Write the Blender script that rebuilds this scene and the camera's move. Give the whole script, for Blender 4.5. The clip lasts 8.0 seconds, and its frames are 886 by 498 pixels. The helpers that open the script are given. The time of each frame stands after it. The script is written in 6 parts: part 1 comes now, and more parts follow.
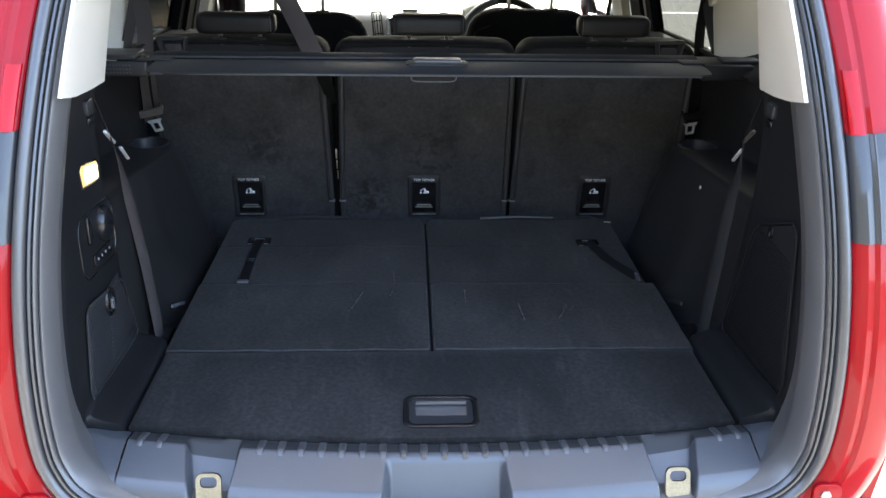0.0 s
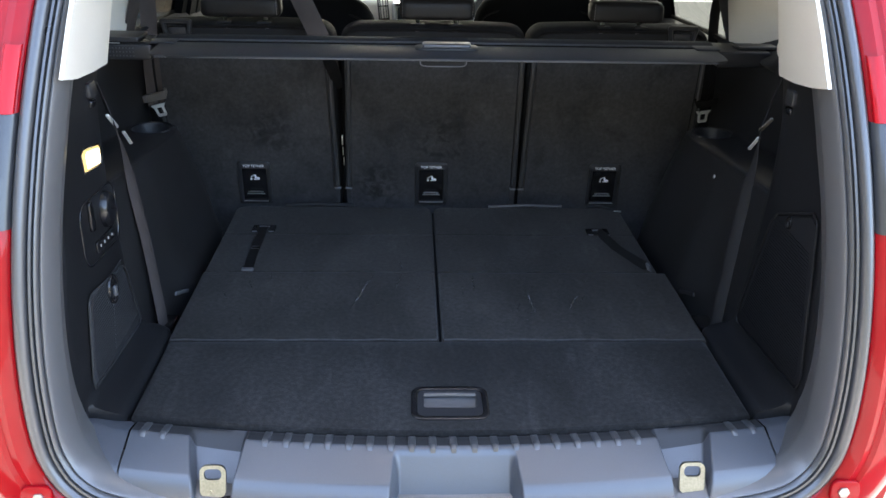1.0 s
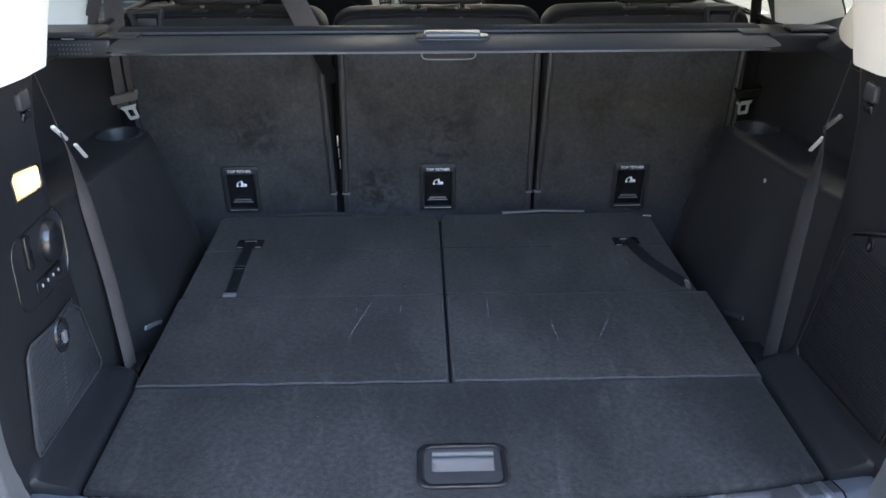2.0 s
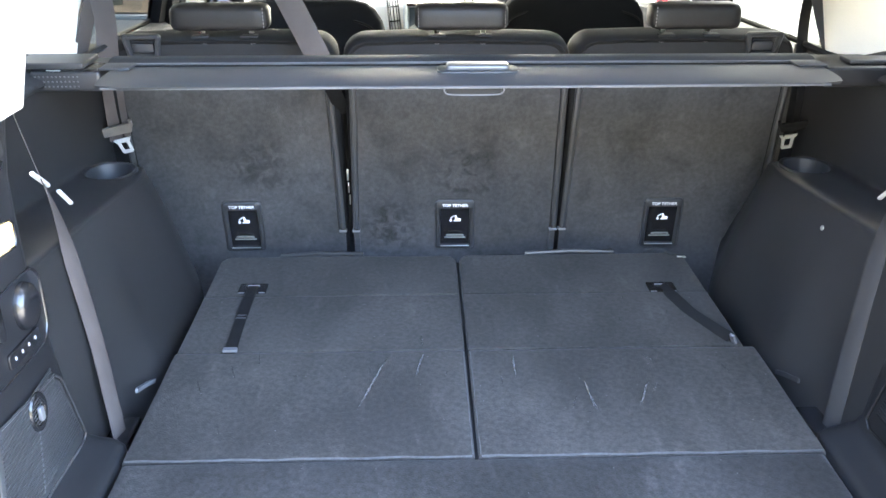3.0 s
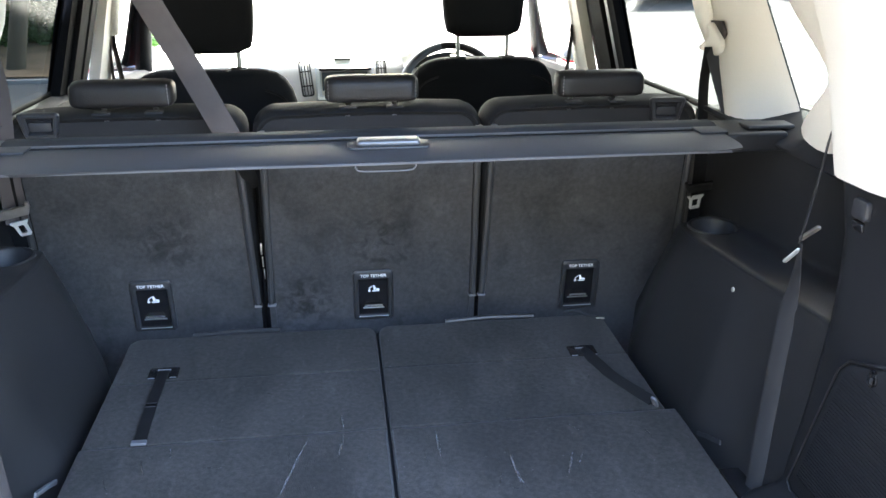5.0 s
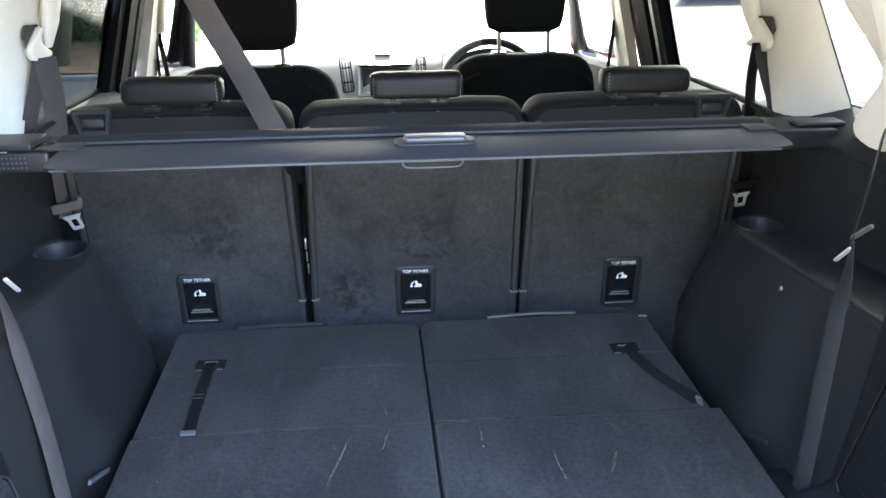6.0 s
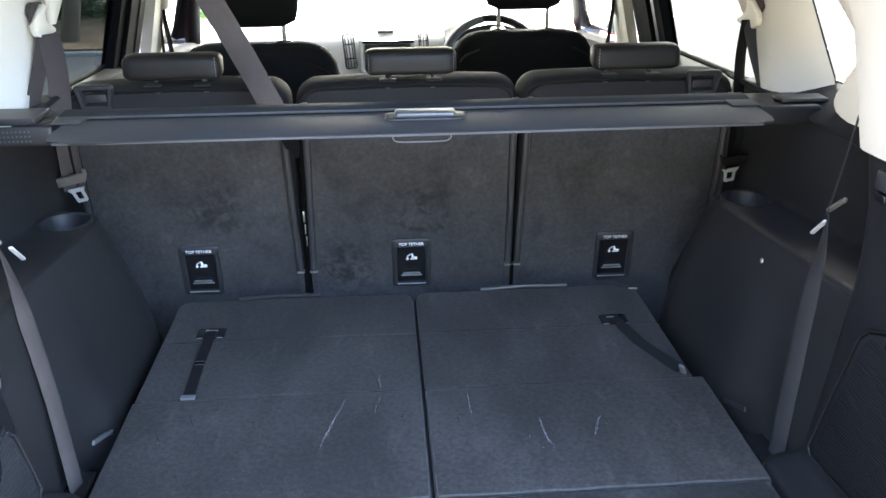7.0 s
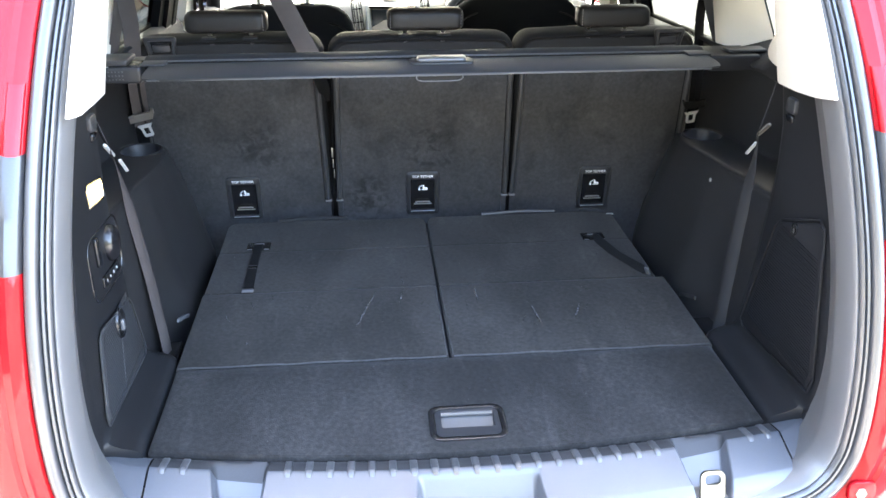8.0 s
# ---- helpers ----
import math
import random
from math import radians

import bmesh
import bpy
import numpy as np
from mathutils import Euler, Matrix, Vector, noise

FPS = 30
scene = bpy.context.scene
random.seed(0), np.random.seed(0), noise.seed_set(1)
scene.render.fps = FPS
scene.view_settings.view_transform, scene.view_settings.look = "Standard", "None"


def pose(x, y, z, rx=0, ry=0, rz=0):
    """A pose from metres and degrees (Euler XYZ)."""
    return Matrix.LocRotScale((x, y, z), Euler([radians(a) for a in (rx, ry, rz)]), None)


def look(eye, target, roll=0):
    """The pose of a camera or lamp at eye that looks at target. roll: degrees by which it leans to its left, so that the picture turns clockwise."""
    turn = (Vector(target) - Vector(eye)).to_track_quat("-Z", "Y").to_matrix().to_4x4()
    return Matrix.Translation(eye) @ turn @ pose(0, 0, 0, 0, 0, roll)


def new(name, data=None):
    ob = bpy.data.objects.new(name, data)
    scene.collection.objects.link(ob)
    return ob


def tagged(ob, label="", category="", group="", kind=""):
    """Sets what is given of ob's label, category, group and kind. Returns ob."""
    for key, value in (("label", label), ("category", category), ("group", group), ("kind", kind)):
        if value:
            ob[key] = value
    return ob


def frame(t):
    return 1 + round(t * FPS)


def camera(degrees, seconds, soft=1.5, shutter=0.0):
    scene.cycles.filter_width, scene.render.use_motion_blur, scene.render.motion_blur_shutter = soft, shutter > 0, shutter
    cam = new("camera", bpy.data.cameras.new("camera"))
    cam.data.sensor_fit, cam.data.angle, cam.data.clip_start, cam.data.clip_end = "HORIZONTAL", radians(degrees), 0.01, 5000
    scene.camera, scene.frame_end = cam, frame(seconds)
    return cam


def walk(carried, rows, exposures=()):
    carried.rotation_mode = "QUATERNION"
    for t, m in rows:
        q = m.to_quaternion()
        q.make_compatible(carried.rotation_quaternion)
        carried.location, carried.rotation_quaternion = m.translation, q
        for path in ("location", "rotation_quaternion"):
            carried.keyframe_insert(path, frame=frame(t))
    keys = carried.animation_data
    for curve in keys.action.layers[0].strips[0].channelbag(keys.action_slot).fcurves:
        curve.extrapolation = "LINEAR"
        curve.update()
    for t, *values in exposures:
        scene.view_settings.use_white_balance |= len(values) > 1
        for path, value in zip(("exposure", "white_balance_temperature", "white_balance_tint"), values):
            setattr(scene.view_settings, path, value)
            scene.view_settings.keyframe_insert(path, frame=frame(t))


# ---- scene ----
cam = camera(56.2, 8.0)
PATH = [
    (0, (-0.049, -1.036, 1.531), (0.038, 0.79, 0.721), 1.0),
    (0.5, (-0.051, -1.025, 1.526), (0.031, 0.8, 0.711), 1.1),
    (1, (-0.06, -1.006, 1.518), (0.021, 0.81, 0.682), 1.3),
    (1.5, (-0.056, -0.916, 1.5), (0.025, 0.888, 0.64), 0.9),
    (1.7, (-0.048, -0.85, 1.493), (0.025, 0.951, 0.627), 0.4),
    (2.8, (-0.049, -0.628, 1.481), (-0.01, 1.162, 0.591), -0.1),
    (3, (-0.078, -0.604, 1.487), (-0.026, 1.204, 0.635), 0.1),
    (3.5, (-0.138, -0.578, 1.505), (-0.064, 1.26, 0.722), 0.2),
    (4, (-0.128, -0.564, 1.506), (-0.036, 1.289, 0.758), -0.1),
    (4.5, (-0.079, -0.563, 1.51), (0.13, 1.285, 0.774), -0.0),
    (4.7, (-0.06, -0.566, 1.514), (0.19, 1.276, 0.777), 0.1),
    (5.8, (-0.086, -0.571, 1.514), (0.083, 1.278, 0.772), -0.2),
    (6, (-0.085, -0.573, 1.517), (0.074, 1.276, 0.77), -0.4),
    (6.5, (-0.079, -0.589, 1.523), (0.073, 1.257, 0.77), -0.6),
    (7, (-0.054, -0.62, 1.525), (0.078, 1.21, 0.728), -0.5),
    (7.5, (-0.092, -0.767, 1.535), (0.037, 1.044, 0.696), -0.4),
    (7.7, (-0.123, -0.861, 1.546), (0.021, 0.943, 0.694), -0.3),
    (8, (-0.133, -0.978, 1.561), (0.027, 0.823, 0.705), -0.0),
]
walk(cam, [(t, look(eye, target, roll)) for t, eye, target, roll in PATH],
     [(0, 4.23, 6770, 8), (1, 4.23, 6770, 8), (1.5, 4.50, 6770, 8), (1.7, 4.60, 6770, 8), (2.8, 6.48, 6750, 8), (3.0, 6.58, 6740, 8), (3.5, 6.02, 6640, 8), (4, 5.44, 6530, 8), (4.5, 5.80, 6420, 8), (6, 5.65, 6430, 8), (7, 5.63, 6500, 8), (7.5, 5.97, 6650, 8), (8, 5.72, 6860, 8)])

# ---- light ----
world = bpy.data.worlds.new("sky")
scene.world = world
world.use_nodes = True
wn = world.node_tree.nodes
sky = wn.new("ShaderNodeTexSky")
sky.sky_type, sky.sun_disc = "NISHITA", False
SUN_ELEV, SUN_AZ = radians(43), radians(3)      # azimuth from ahead (+y) towards the right (+x)
sky.sun_elevation, sky.sun_rotation = SUN_ELEV, SUN_AZ
sky.dust_density, sky.air_density, sky.ozone_density = 4.0, 0.8, 0.5
wn["Background"].inputs["Strength"].default_value = 0.15
world.node_tree.links.new(sky.outputs[0], wn["Background"].inputs["Color"])
sun = new("sun", bpy.data.lights.new("sun", "SUN"))
sun.data.energy, sun.data.angle, sun.data.color = 4.5, radians(0.5), (1.0, 0.95, 0.87)
SUN_DIR = Vector((math.sin(SUN_AZ) * math.cos(SUN_ELEV), math.cos(SUN_AZ) * math.cos(SUN_ELEV), math.sin(SUN_ELEV)))
sun.matrix_world = look(SUN_DIR * 30, (0, 0, 0))


# ---- materials ----
def mat(name, color, rough=0.5, metal=0.0, var=0.25, var_scale=6.0, grain=400.0, bump=0.15, coat=0.0, spec=0.5, sheen=0.0, dust=0.0):
    """A procedural surface: coarse tonal drift, fine grain in colour and relief, an optional film of dust."""
    m = bpy.data.materials.new(name)
    m.use_nodes = True
    nt = m.node_tree
    b = nt.nodes["Principled BSDF"]
    tc = nt.nodes.new("ShaderNodeTexCoord")
    n1 = nt.nodes.new("ShaderNodeTexNoise")
    n1.inputs["Scale"].default_value, n1.inputs["Detail"].default_value = var_scale, 5
    n2 = nt.nodes.new("ShaderNodeTexNoise")
    n2.inputs["Scale"].default_value, n2.inputs["Detail"].default_value = grain, 2
    for n in (n1, n2):
        nt.links.new(tc.outputs["Object"], n.inputs["Vector"])
    add = nt.nodes.new("ShaderNodeMath")
    add.operation = "ADD"
    nt.links.new(n1.outputs["Fac"], add.inputs[0])
    nt.links.new(n2.outputs["Fac"], add.inputs[1])
    ramp = nt.nodes.new("ShaderNodeMapRange")
    ramp.inputs["From Min"].default_value, ramp.inputs["From Max"].default_value = 0.6, 1.4
    nt.links.new(add.outputs[0], ramp.inputs["Value"])
    mix = nt.nodes.new("ShaderNodeMix")
    mix.data_type = "RGBA"
    lo = [c * (1 - var) for c in color[:3]]
    hi = [min(1.0, c * (1 + var) + dust) for c in color[:3]]
    mix.inputs["A"].default_value, mix.inputs["B"].default_value = (*lo, 1), (*hi, 1)
    nt.links.new(ramp.outputs["Result"], mix.inputs["Factor"])
    nt.links.new(mix.outputs["Result"], b.inputs["Base Color"])
    rr = nt.nodes.new("ShaderNodeMapRange")
    rr.inputs["To Min"].default_value, rr.inputs["To Max"].default_value = max(0.02, rough - 0.08), min(1, rough + 0.1)
    nt.links.new(n1.outputs["Fac"], rr.inputs["Value"])
    nt.links.new(rr.outputs["Result"], b.inputs["Roughness"])
    b.inputs["Metallic"].default_value = metal
    b.inputs["Specular IOR Level"].default_value = spec
    b.inputs["Coat Weight"].default_value = coat
    b.inputs["Coat Roughness"].default_value = 0.04
    b.inputs["Sheen Weight"].default_value = sheen
    b.inputs["Sheen Roughness"].default_value = 0.5
    if bump:
        bp = nt.nodes.new("ShaderNodeBump")
        bp.inputs["Strength"].default_value, bp.inputs["Distance"].default_value = bump, 0.0006
        nt.links.new(n2.outputs["Fac"], bp.inputs["Height"])
        nt.links.new(bp.outputs["Normal"], b.inputs["Normal"])
    return m


def pile(name, color, nap, coarse, seed, fibre=0.4, smudge=0.0, stains=()):
    """Needle-felt carpet: tangled fibres, brushed patches of pile that lean two ways, and dusty marks. stains: darker rubbed spots (place, reach, depth)."""
    m = bpy.data.materials.new(name)
    m.use_nodes = True
    nt = m.node_tree
    b = nt.nodes["Principled BSDF"]
    tc = nt.nodes.new("ShaderNodeTexCoord")
    mp = nt.nodes.new("ShaderNodeMapping")
    mp.inputs["Location"].default_value = (seed, seed * 0.7, 0)
    nt.links.new(tc.outputs["Object"], mp.inputs["Vector"])

    def cloud(scale, detail, lo, hi, to_lo, to_hi, stretch=1.0, distort=0.0):
        st = nt.nodes.new("ShaderNodeMapping")
        st.inputs["Scale"].default_value = (1, stretch, 1)
        st.inputs["Rotation"].default_value = (0, 0, 0.5)
        nt.links.new(mp.outputs["Vector"], st.inputs["Vector"])
        n = nt.nodes.new("ShaderNodeTexNoise")
        n.inputs["Scale"].default_value, n.inputs["Detail"].default_value, n.inputs["Distortion"].default_value = scale, detail, distort
        nt.links.new(st.outputs["Vector"], n.inputs["Vector"])
        r = nt.nodes.new("ShaderNodeMapRange")
        for k, v in (("From Min", lo), ("From Max", hi), ("To Min", to_lo), ("To Max", to_hi)):
            r.inputs[k].default_value = v
        nt.links.new(n.outputs["Fac"], r.inputs["Value"])
        return n.outputs["Fac"], r.outputs["Result"]

    fine, f1 = cloud(420, 3, 0.3, 0.7, 1 - fibre, 1 + fibre)
    _, f2 = cloud(110, 3, 0.35, 0.68, 1 - nap * 0.5, 1 + nap * 0.7)
    _, f3 = cloud(coarse, 6, 0.36, 0.66, 1 - nap * 0.6, 1 + nap, 0.45, 0.3)
    _, f4 = cloud(30, 6, 0.58, 0.75, 1.0, 1 + nap * 1.3, 0.25, 0.2)
    _, f5 = cloud(12, 7, 0.53, 0.70, 1.0, 1 - smudge, 0.8, 0.3)
    val = f1
    for f in (f2, f3, f4, f5):
        mul = nt.nodes.new("ShaderNodeMath")
        mul.operation = "MULTIPLY"
        nt.links.new(val, mul.inputs[0])
        nt.links.new(f, mul.inputs[1])
        val = mul.outputs[0]
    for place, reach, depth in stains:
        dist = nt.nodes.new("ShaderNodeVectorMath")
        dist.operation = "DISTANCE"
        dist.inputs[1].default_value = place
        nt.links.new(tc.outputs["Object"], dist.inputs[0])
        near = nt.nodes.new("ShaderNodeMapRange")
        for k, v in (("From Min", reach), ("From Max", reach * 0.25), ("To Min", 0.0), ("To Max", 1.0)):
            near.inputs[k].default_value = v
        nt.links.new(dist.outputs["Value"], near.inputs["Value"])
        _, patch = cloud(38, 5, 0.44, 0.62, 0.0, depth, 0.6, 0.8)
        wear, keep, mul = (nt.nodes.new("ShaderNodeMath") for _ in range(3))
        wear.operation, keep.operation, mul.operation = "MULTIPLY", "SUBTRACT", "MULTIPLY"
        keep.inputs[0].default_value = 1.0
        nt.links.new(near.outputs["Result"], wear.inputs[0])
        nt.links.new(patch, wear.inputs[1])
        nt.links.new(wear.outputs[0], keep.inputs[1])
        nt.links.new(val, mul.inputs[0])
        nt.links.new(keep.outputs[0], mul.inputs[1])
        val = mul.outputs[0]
    sc = nt.nodes.new("ShaderNodeVectorMath")
    sc.operation = "SCALE"
    sc.inputs[0].default_value = color
    nt.links.new(val, sc.inputs["Scale"])
    nt.links.new(sc.outputs["Vector"], b.inputs["Base Color"])
    b.inputs["Roughness"].default_value = 0.95
    b.inputs["Specular IOR Level"].default_value = 0.15
    b.inputs["Sheen Weight"].default_value, b.inputs["Sheen Roughness"].default_value = 0.05, 0.5
    bp = nt.nodes.new("ShaderNodeBump")
    bp.inputs["Strength"].default_value, bp.inputs["Distance"].default_value = 0.8, 0.0008
    nt.links.new(fine, bp.inputs["Height"])
    nt.links.new(bp.outputs["Normal"], b.inputs["Normal"])
    return m


def fleck(m, scale, size, color):
    """Adds scattered lint: small light specks on a material made by mat()."""
    nt = m.node_tree
    b = nt.nodes["Principled BSDF"]
    src = b.inputs["Base Color"].links[0].from_socket
    v = nt.nodes.new("ShaderNodeTexVoronoi")
    v.inputs["Scale"].default_value, v.inputs["Randomness"].default_value = scale, 1
    tc = nt.nodes.new("ShaderNodeTexCoord")
    nt.links.new(tc.outputs["Object"], v.inputs["Vector"])
    lt = nt.nodes.new("ShaderNodeMath")
    lt.operation = "LESS_THAN"
    lt.inputs[1].default_value = size
    nt.links.new(v.outputs["Distance"], lt.inputs[0])
    mix = nt.nodes.new("ShaderNodeMix")
    mix.data_type = "RGBA"
    mix.inputs["B"].default_value = (*color, 1)
    nt.links.new(src, mix.inputs["A"])
    nt.links.new(lt.outputs[0], mix.inputs["Factor"])
    nt.links.new(mix.outputs["Result"], b.inputs["Base Color"])
    return m


def dusty(m, scale):
    """Breaks a thin mark up into specks of dust."""
    nt = m.node_tree
    tc, n, r = nt.nodes.new("ShaderNodeTexCoord"), nt.nodes.new("ShaderNodeTexNoise"), nt.nodes.new("ShaderNodeMapRange")
    n.inputs["Scale"].default_value, n.inputs["Detail"].default_value = scale, 3
    r.inputs["From Min"].default_value, r.inputs["From Max"].default_value = 0.34, 0.76
    nt.links.new(tc.outputs["Object"], n.inputs["Vector"])
    nt.links.new(n.outputs["Fac"], r.inputs["Value"])
    nt.links.new(r.outputs["Result"], nt.nodes["Principled BSDF"].inputs["Alpha"])
    return m


def glow(name, color, strength):
    m = mat(name, color, 0.4)
    b = m.node_tree.nodes["Principled BSDF"]
    b.inputs["Emission Color"].default_value, b.inputs["Emission Strength"].default_value = (*color, 1), strength
    return m


def glass_mat(name, tint, rough=0.0, ior=1.2):
    m = bpy.data.materials.new(name)
    m.use_nodes = True
    nt = m.node_tree
    out = nt.nodes["Material Output"]
    tr, gl = nt.nodes.new("ShaderNodeBsdfTransparent"), nt.nodes.new("ShaderNodeBsdfGlossy")
    mx, fr = nt.nodes.new("ShaderNodeMixShader"), nt.nodes.new("ShaderNodeFresnel")
    tr.inputs["Color"].default_value = (*tint, 1)
    gl.inputs["Roughness"].default_value = rough
    fr.inputs["IOR"].default_value = ior
    nt.links.new(fr.outputs[0], mx.inputs[0])
    nt.links.new(tr.outputs[0], mx.inputs[1])
    nt.links.new(gl.outputs[0], mx.inputs[2])
    nt.links.new(mx.outputs[0], out.inputs["Surface"])
    return m


CARPET = fleck(pile("black_carpet", (0.0226, 0.0210, 0.0198), 0.36, 7, 0.0, 0.22), 45, 0.034, (0.12, 0.12, 0.12))
CARPET_LID = fleck(pile("looped_black_carpet", (0.0146, 0.0140, 0.0137), 0.46, 8, 5.0, 0.26), 50, 0.030, (0.10, 0.10, 0.10))
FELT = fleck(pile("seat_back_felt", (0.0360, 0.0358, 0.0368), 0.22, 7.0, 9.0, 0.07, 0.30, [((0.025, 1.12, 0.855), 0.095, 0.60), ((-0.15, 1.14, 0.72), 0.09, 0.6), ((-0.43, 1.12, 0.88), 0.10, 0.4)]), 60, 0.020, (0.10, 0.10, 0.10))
TRIM = mat("black_grained_plastic", (0.0090, 0.0093, 0.0105), 0.44, var=0.25, var_scale=7, grain=900, bump=0.30, spec=0.28)
ARCH = fleck(mat("black_moulded_trim", (0.0130, 0.0127, 0.0132), 0.43, var=0.35, var_scale=6, grain=900, bump=0.4, spec=0.52), 38, 0.028, (0.07, 0.068, 0.065))
TRIM_SOFT = mat("dark_fibre_trim", (0.0145, 0.015, 0.0168), 0.75, var=0.3, var_scale=8, grain=800, bump=0.5, spec=0.25)
SILL = mat("grey_black_sill_plastic", (0.058, 0.063, 0.073), 0.36, var=0.12, var_scale=6, grain=700, bump=0.3, spec=0.85)
# Sill plastic again, darkened: the shade along the carpet is in this colour.
GRIPSTRIP = mat("shaded_ribbed_strip", (0.026, 0.027, 0.029), 0.48, var=0.2, var_scale=9, grain=700, bump=0.25, spec=0.4)
EDGEGREY = mat("grey_edge_plastic", (0.054, 0.055, 0.058), 0.32, var=0.2, var_scale=6, grain=700, bump=0.2, spec=0.8)
RUBBER = mat("seal_rubber", (0.050, 0.050, 0.052), 0.30, var=0.15, grain=300, bump=0.05, spec=1.0)
FLANGE = mat("aperture_trim_plastic", (0.086, 0.085, 0.085), 0.35, var=0.1, grain=600, bump=0.2, spec=1.0)
CREAM = mat("cream_pillar_plastic", (0.67, 0.63, 0.545), 0.55, var=0.05, var_scale=3, grain=500, bump=0.15, spec=0.35)
RED = mat("red_metallic_paint", (0.30, 0.0020, 0.006), 0.40, var=0.08, var_scale=2, grain=1500, bump=0.0, coat=0.42, spec=0.08)
REDLENS = mat("glossy_red_lens", (0.42, 0.003, 0.008), 0.30, var=0.1, var_scale=6, bump=0.0, coat=0.35, spec=0.2)
DARKLENS = mat("smoked_lamp_cover", (0.030, 0.031, 0.034), 0.3, var=0.15, var_scale=4, bump=0.0, coat=0.4)
# One black webbing in three tones: light on the belts is put into the paler ones.
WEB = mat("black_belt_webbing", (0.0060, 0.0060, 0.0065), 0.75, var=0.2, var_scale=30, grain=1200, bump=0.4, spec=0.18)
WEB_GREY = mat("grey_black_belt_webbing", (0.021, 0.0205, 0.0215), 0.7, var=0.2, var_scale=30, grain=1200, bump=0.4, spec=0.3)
WEB_BROWN = mat("lit_brown_belt_webbing", (0.046, 0.0385, 0.036), 0.7, var=0.2, var_scale=30, grain=1200, bump=0.4, spec=0.3)
STEEL = mat("brushed_steel", (0.72, 0.72, 0.70), 0.32, metal=1.0, var=0.08, grain=300, bump=0.05)
MOULD = mat("charcoal_edge_moulding", (0.030, 0.0305, 0.032), 0.42, var=0.15, var_scale=12, grain=500, bump=0.2, spec=0.5)
TONGUE = mat("polished_belt_metal", (0.80, 0.79, 0.76), 0.35, metal=0.55, var=0.05, bump=0.0)
BUCKLE = mat("grey_buckle_plastic", (0.11, 0.10, 0.09), 0.45, var=0.15, var_scale=30, bump=0.1)
ZINC = mat("zinc_plated_steel", (0.42, 0.43, 0.40), 0.40, metal=1.0, var=0.2, var_scale=40, grain=300, bump=0.1)
PLATED = mat("dull_plated_steel", (0.27, 0.275, 0.25), 0.30, metal=1.0, var=0.25, var_scale=30, grain=300, bump=0.1)
GLOSS = mat("gloss_black_plastic", (0.008, 0.008, 0.009), 0.22, var=0.1, grain=300, bump=0.0, spec=0.5)
SATIN = mat("satin_black_plastic", (0.018, 0.0185, 0.0205), 0.44, var=0.1, grain=500, bump=0.15, spec=0.5)
PRINT = mat("white_print", (0.88, 0.88, 0.88), 0.6, var=0.03, bump=0.0)
LEATHER = mat("black_leather", (0.0095, 0.0082, 0.0078), 0.48, var=0.2, var_scale=20, grain=350, bump=0.5, spec=0.28)
SEATEDGE = mat("black_seat_edging", (0.010, 0.010, 0.0105), 0.8, var=0.25, var_scale=15, grain=500, bump=0.6, spec=0.15)
STITCH = mat("pale_stitching", (0.13, 0.125, 0.115), 0.7, var=0.1, bump=0.0)
FRAMEBLACK = mat("matt_black_frame", (0.0045, 0.0045, 0.005), 0.8, var=0.2, var_scale=12, grain=700, bump=0.3, spec=0.06)
SEATCLOTH = mat("black_seat_cloth", (0.010, 0.010, 0.011), 0.9, var=0.2, var_scale=15, grain=900, bump=0.5, spec=0.2)
UPPERBACK = mat("darker_upper_seat_back", (0.0135, 0.0138, 0.0148), 0.85, var=0.25, var_scale=12, grain=700, bump=0.4, spec=0.2)
BLIND = mat("blind_fabric", (0.0235, 0.0240, 0.0265), 0.6, var=0.12, var_scale=6, grain=900, bump=0.25, spec=0.4)
HEADLINING = mat("grey_headlining_cloth", (0.24, 0.235, 0.225), 0.95, var=0.1, grain=600, bump=0.3, spec=0.2)
DASH = mat("pale_dash_plastic", (0.62, 0.61, 0.57), 0.6, var=0.06, grain=500, bump=0.2)
SILVER = mat("silver_trim_paint", (0.55, 0.60, 0.66), 0.35, metal=0.6, var=0.05, bump=0.0)
SCREEN = mat("switched_off_screen", (0.06, 0.08, 0.10), 0.15, var=0.1, bump=0.0)
MARKGREY = mat("pale_grey_mark", (0.30, 0.30, 0.30), 0.6, var=0.05, bump=0.0)
LAMPWHITE = glow("lit_lamp_lens", (1.0, 0.86, 0.60), 0.30)
LAMPGOLD = glow("glowing_lens_rim", (1.0, 0.62, 0.20), 0.030)
LIDGREY = mat("grey_ribbed_plastic", (0.028, 0.0285, 0.030), 0.30, var=0.2, var_scale=12, grain=500, bump=0.2, spec=0.7)
GRIP = mat("smooth_grey_plastic", (0.085, 0.088, 0.096), 0.42, var=0.1, bump=0.0, spec=0.6)
SCUFF = dusty(mat("pale_scuff", (0.106, 0.105, 0.104), 0.9, var=0.5, var_scale=60, grain=900, bump=0.3), 260)
EDGENAP = mat("worn_carpet_edge", (0.038, 0.039, 0.040), 0.95, var=0.6, var_scale=80, grain=900, bump=0.5)
GLASS = glass_mat("window_glass", (0.40, 0.425, 0.412), 0.0, 1.06)
GLASS_SIDE = glass_mat("front_side_glass", (0.16, 0.175, 0.165), 0.0, 1.06)
GLASS_DARK = glass_mat("privacy_glass", (0.068, 0.075, 0.072), 0.0, 1.04)
MIRROR = mat("mirror_glass", (0.26, 0.32, 0.31), 0.03, metal=1.0, var=0.02, bump=0.0)
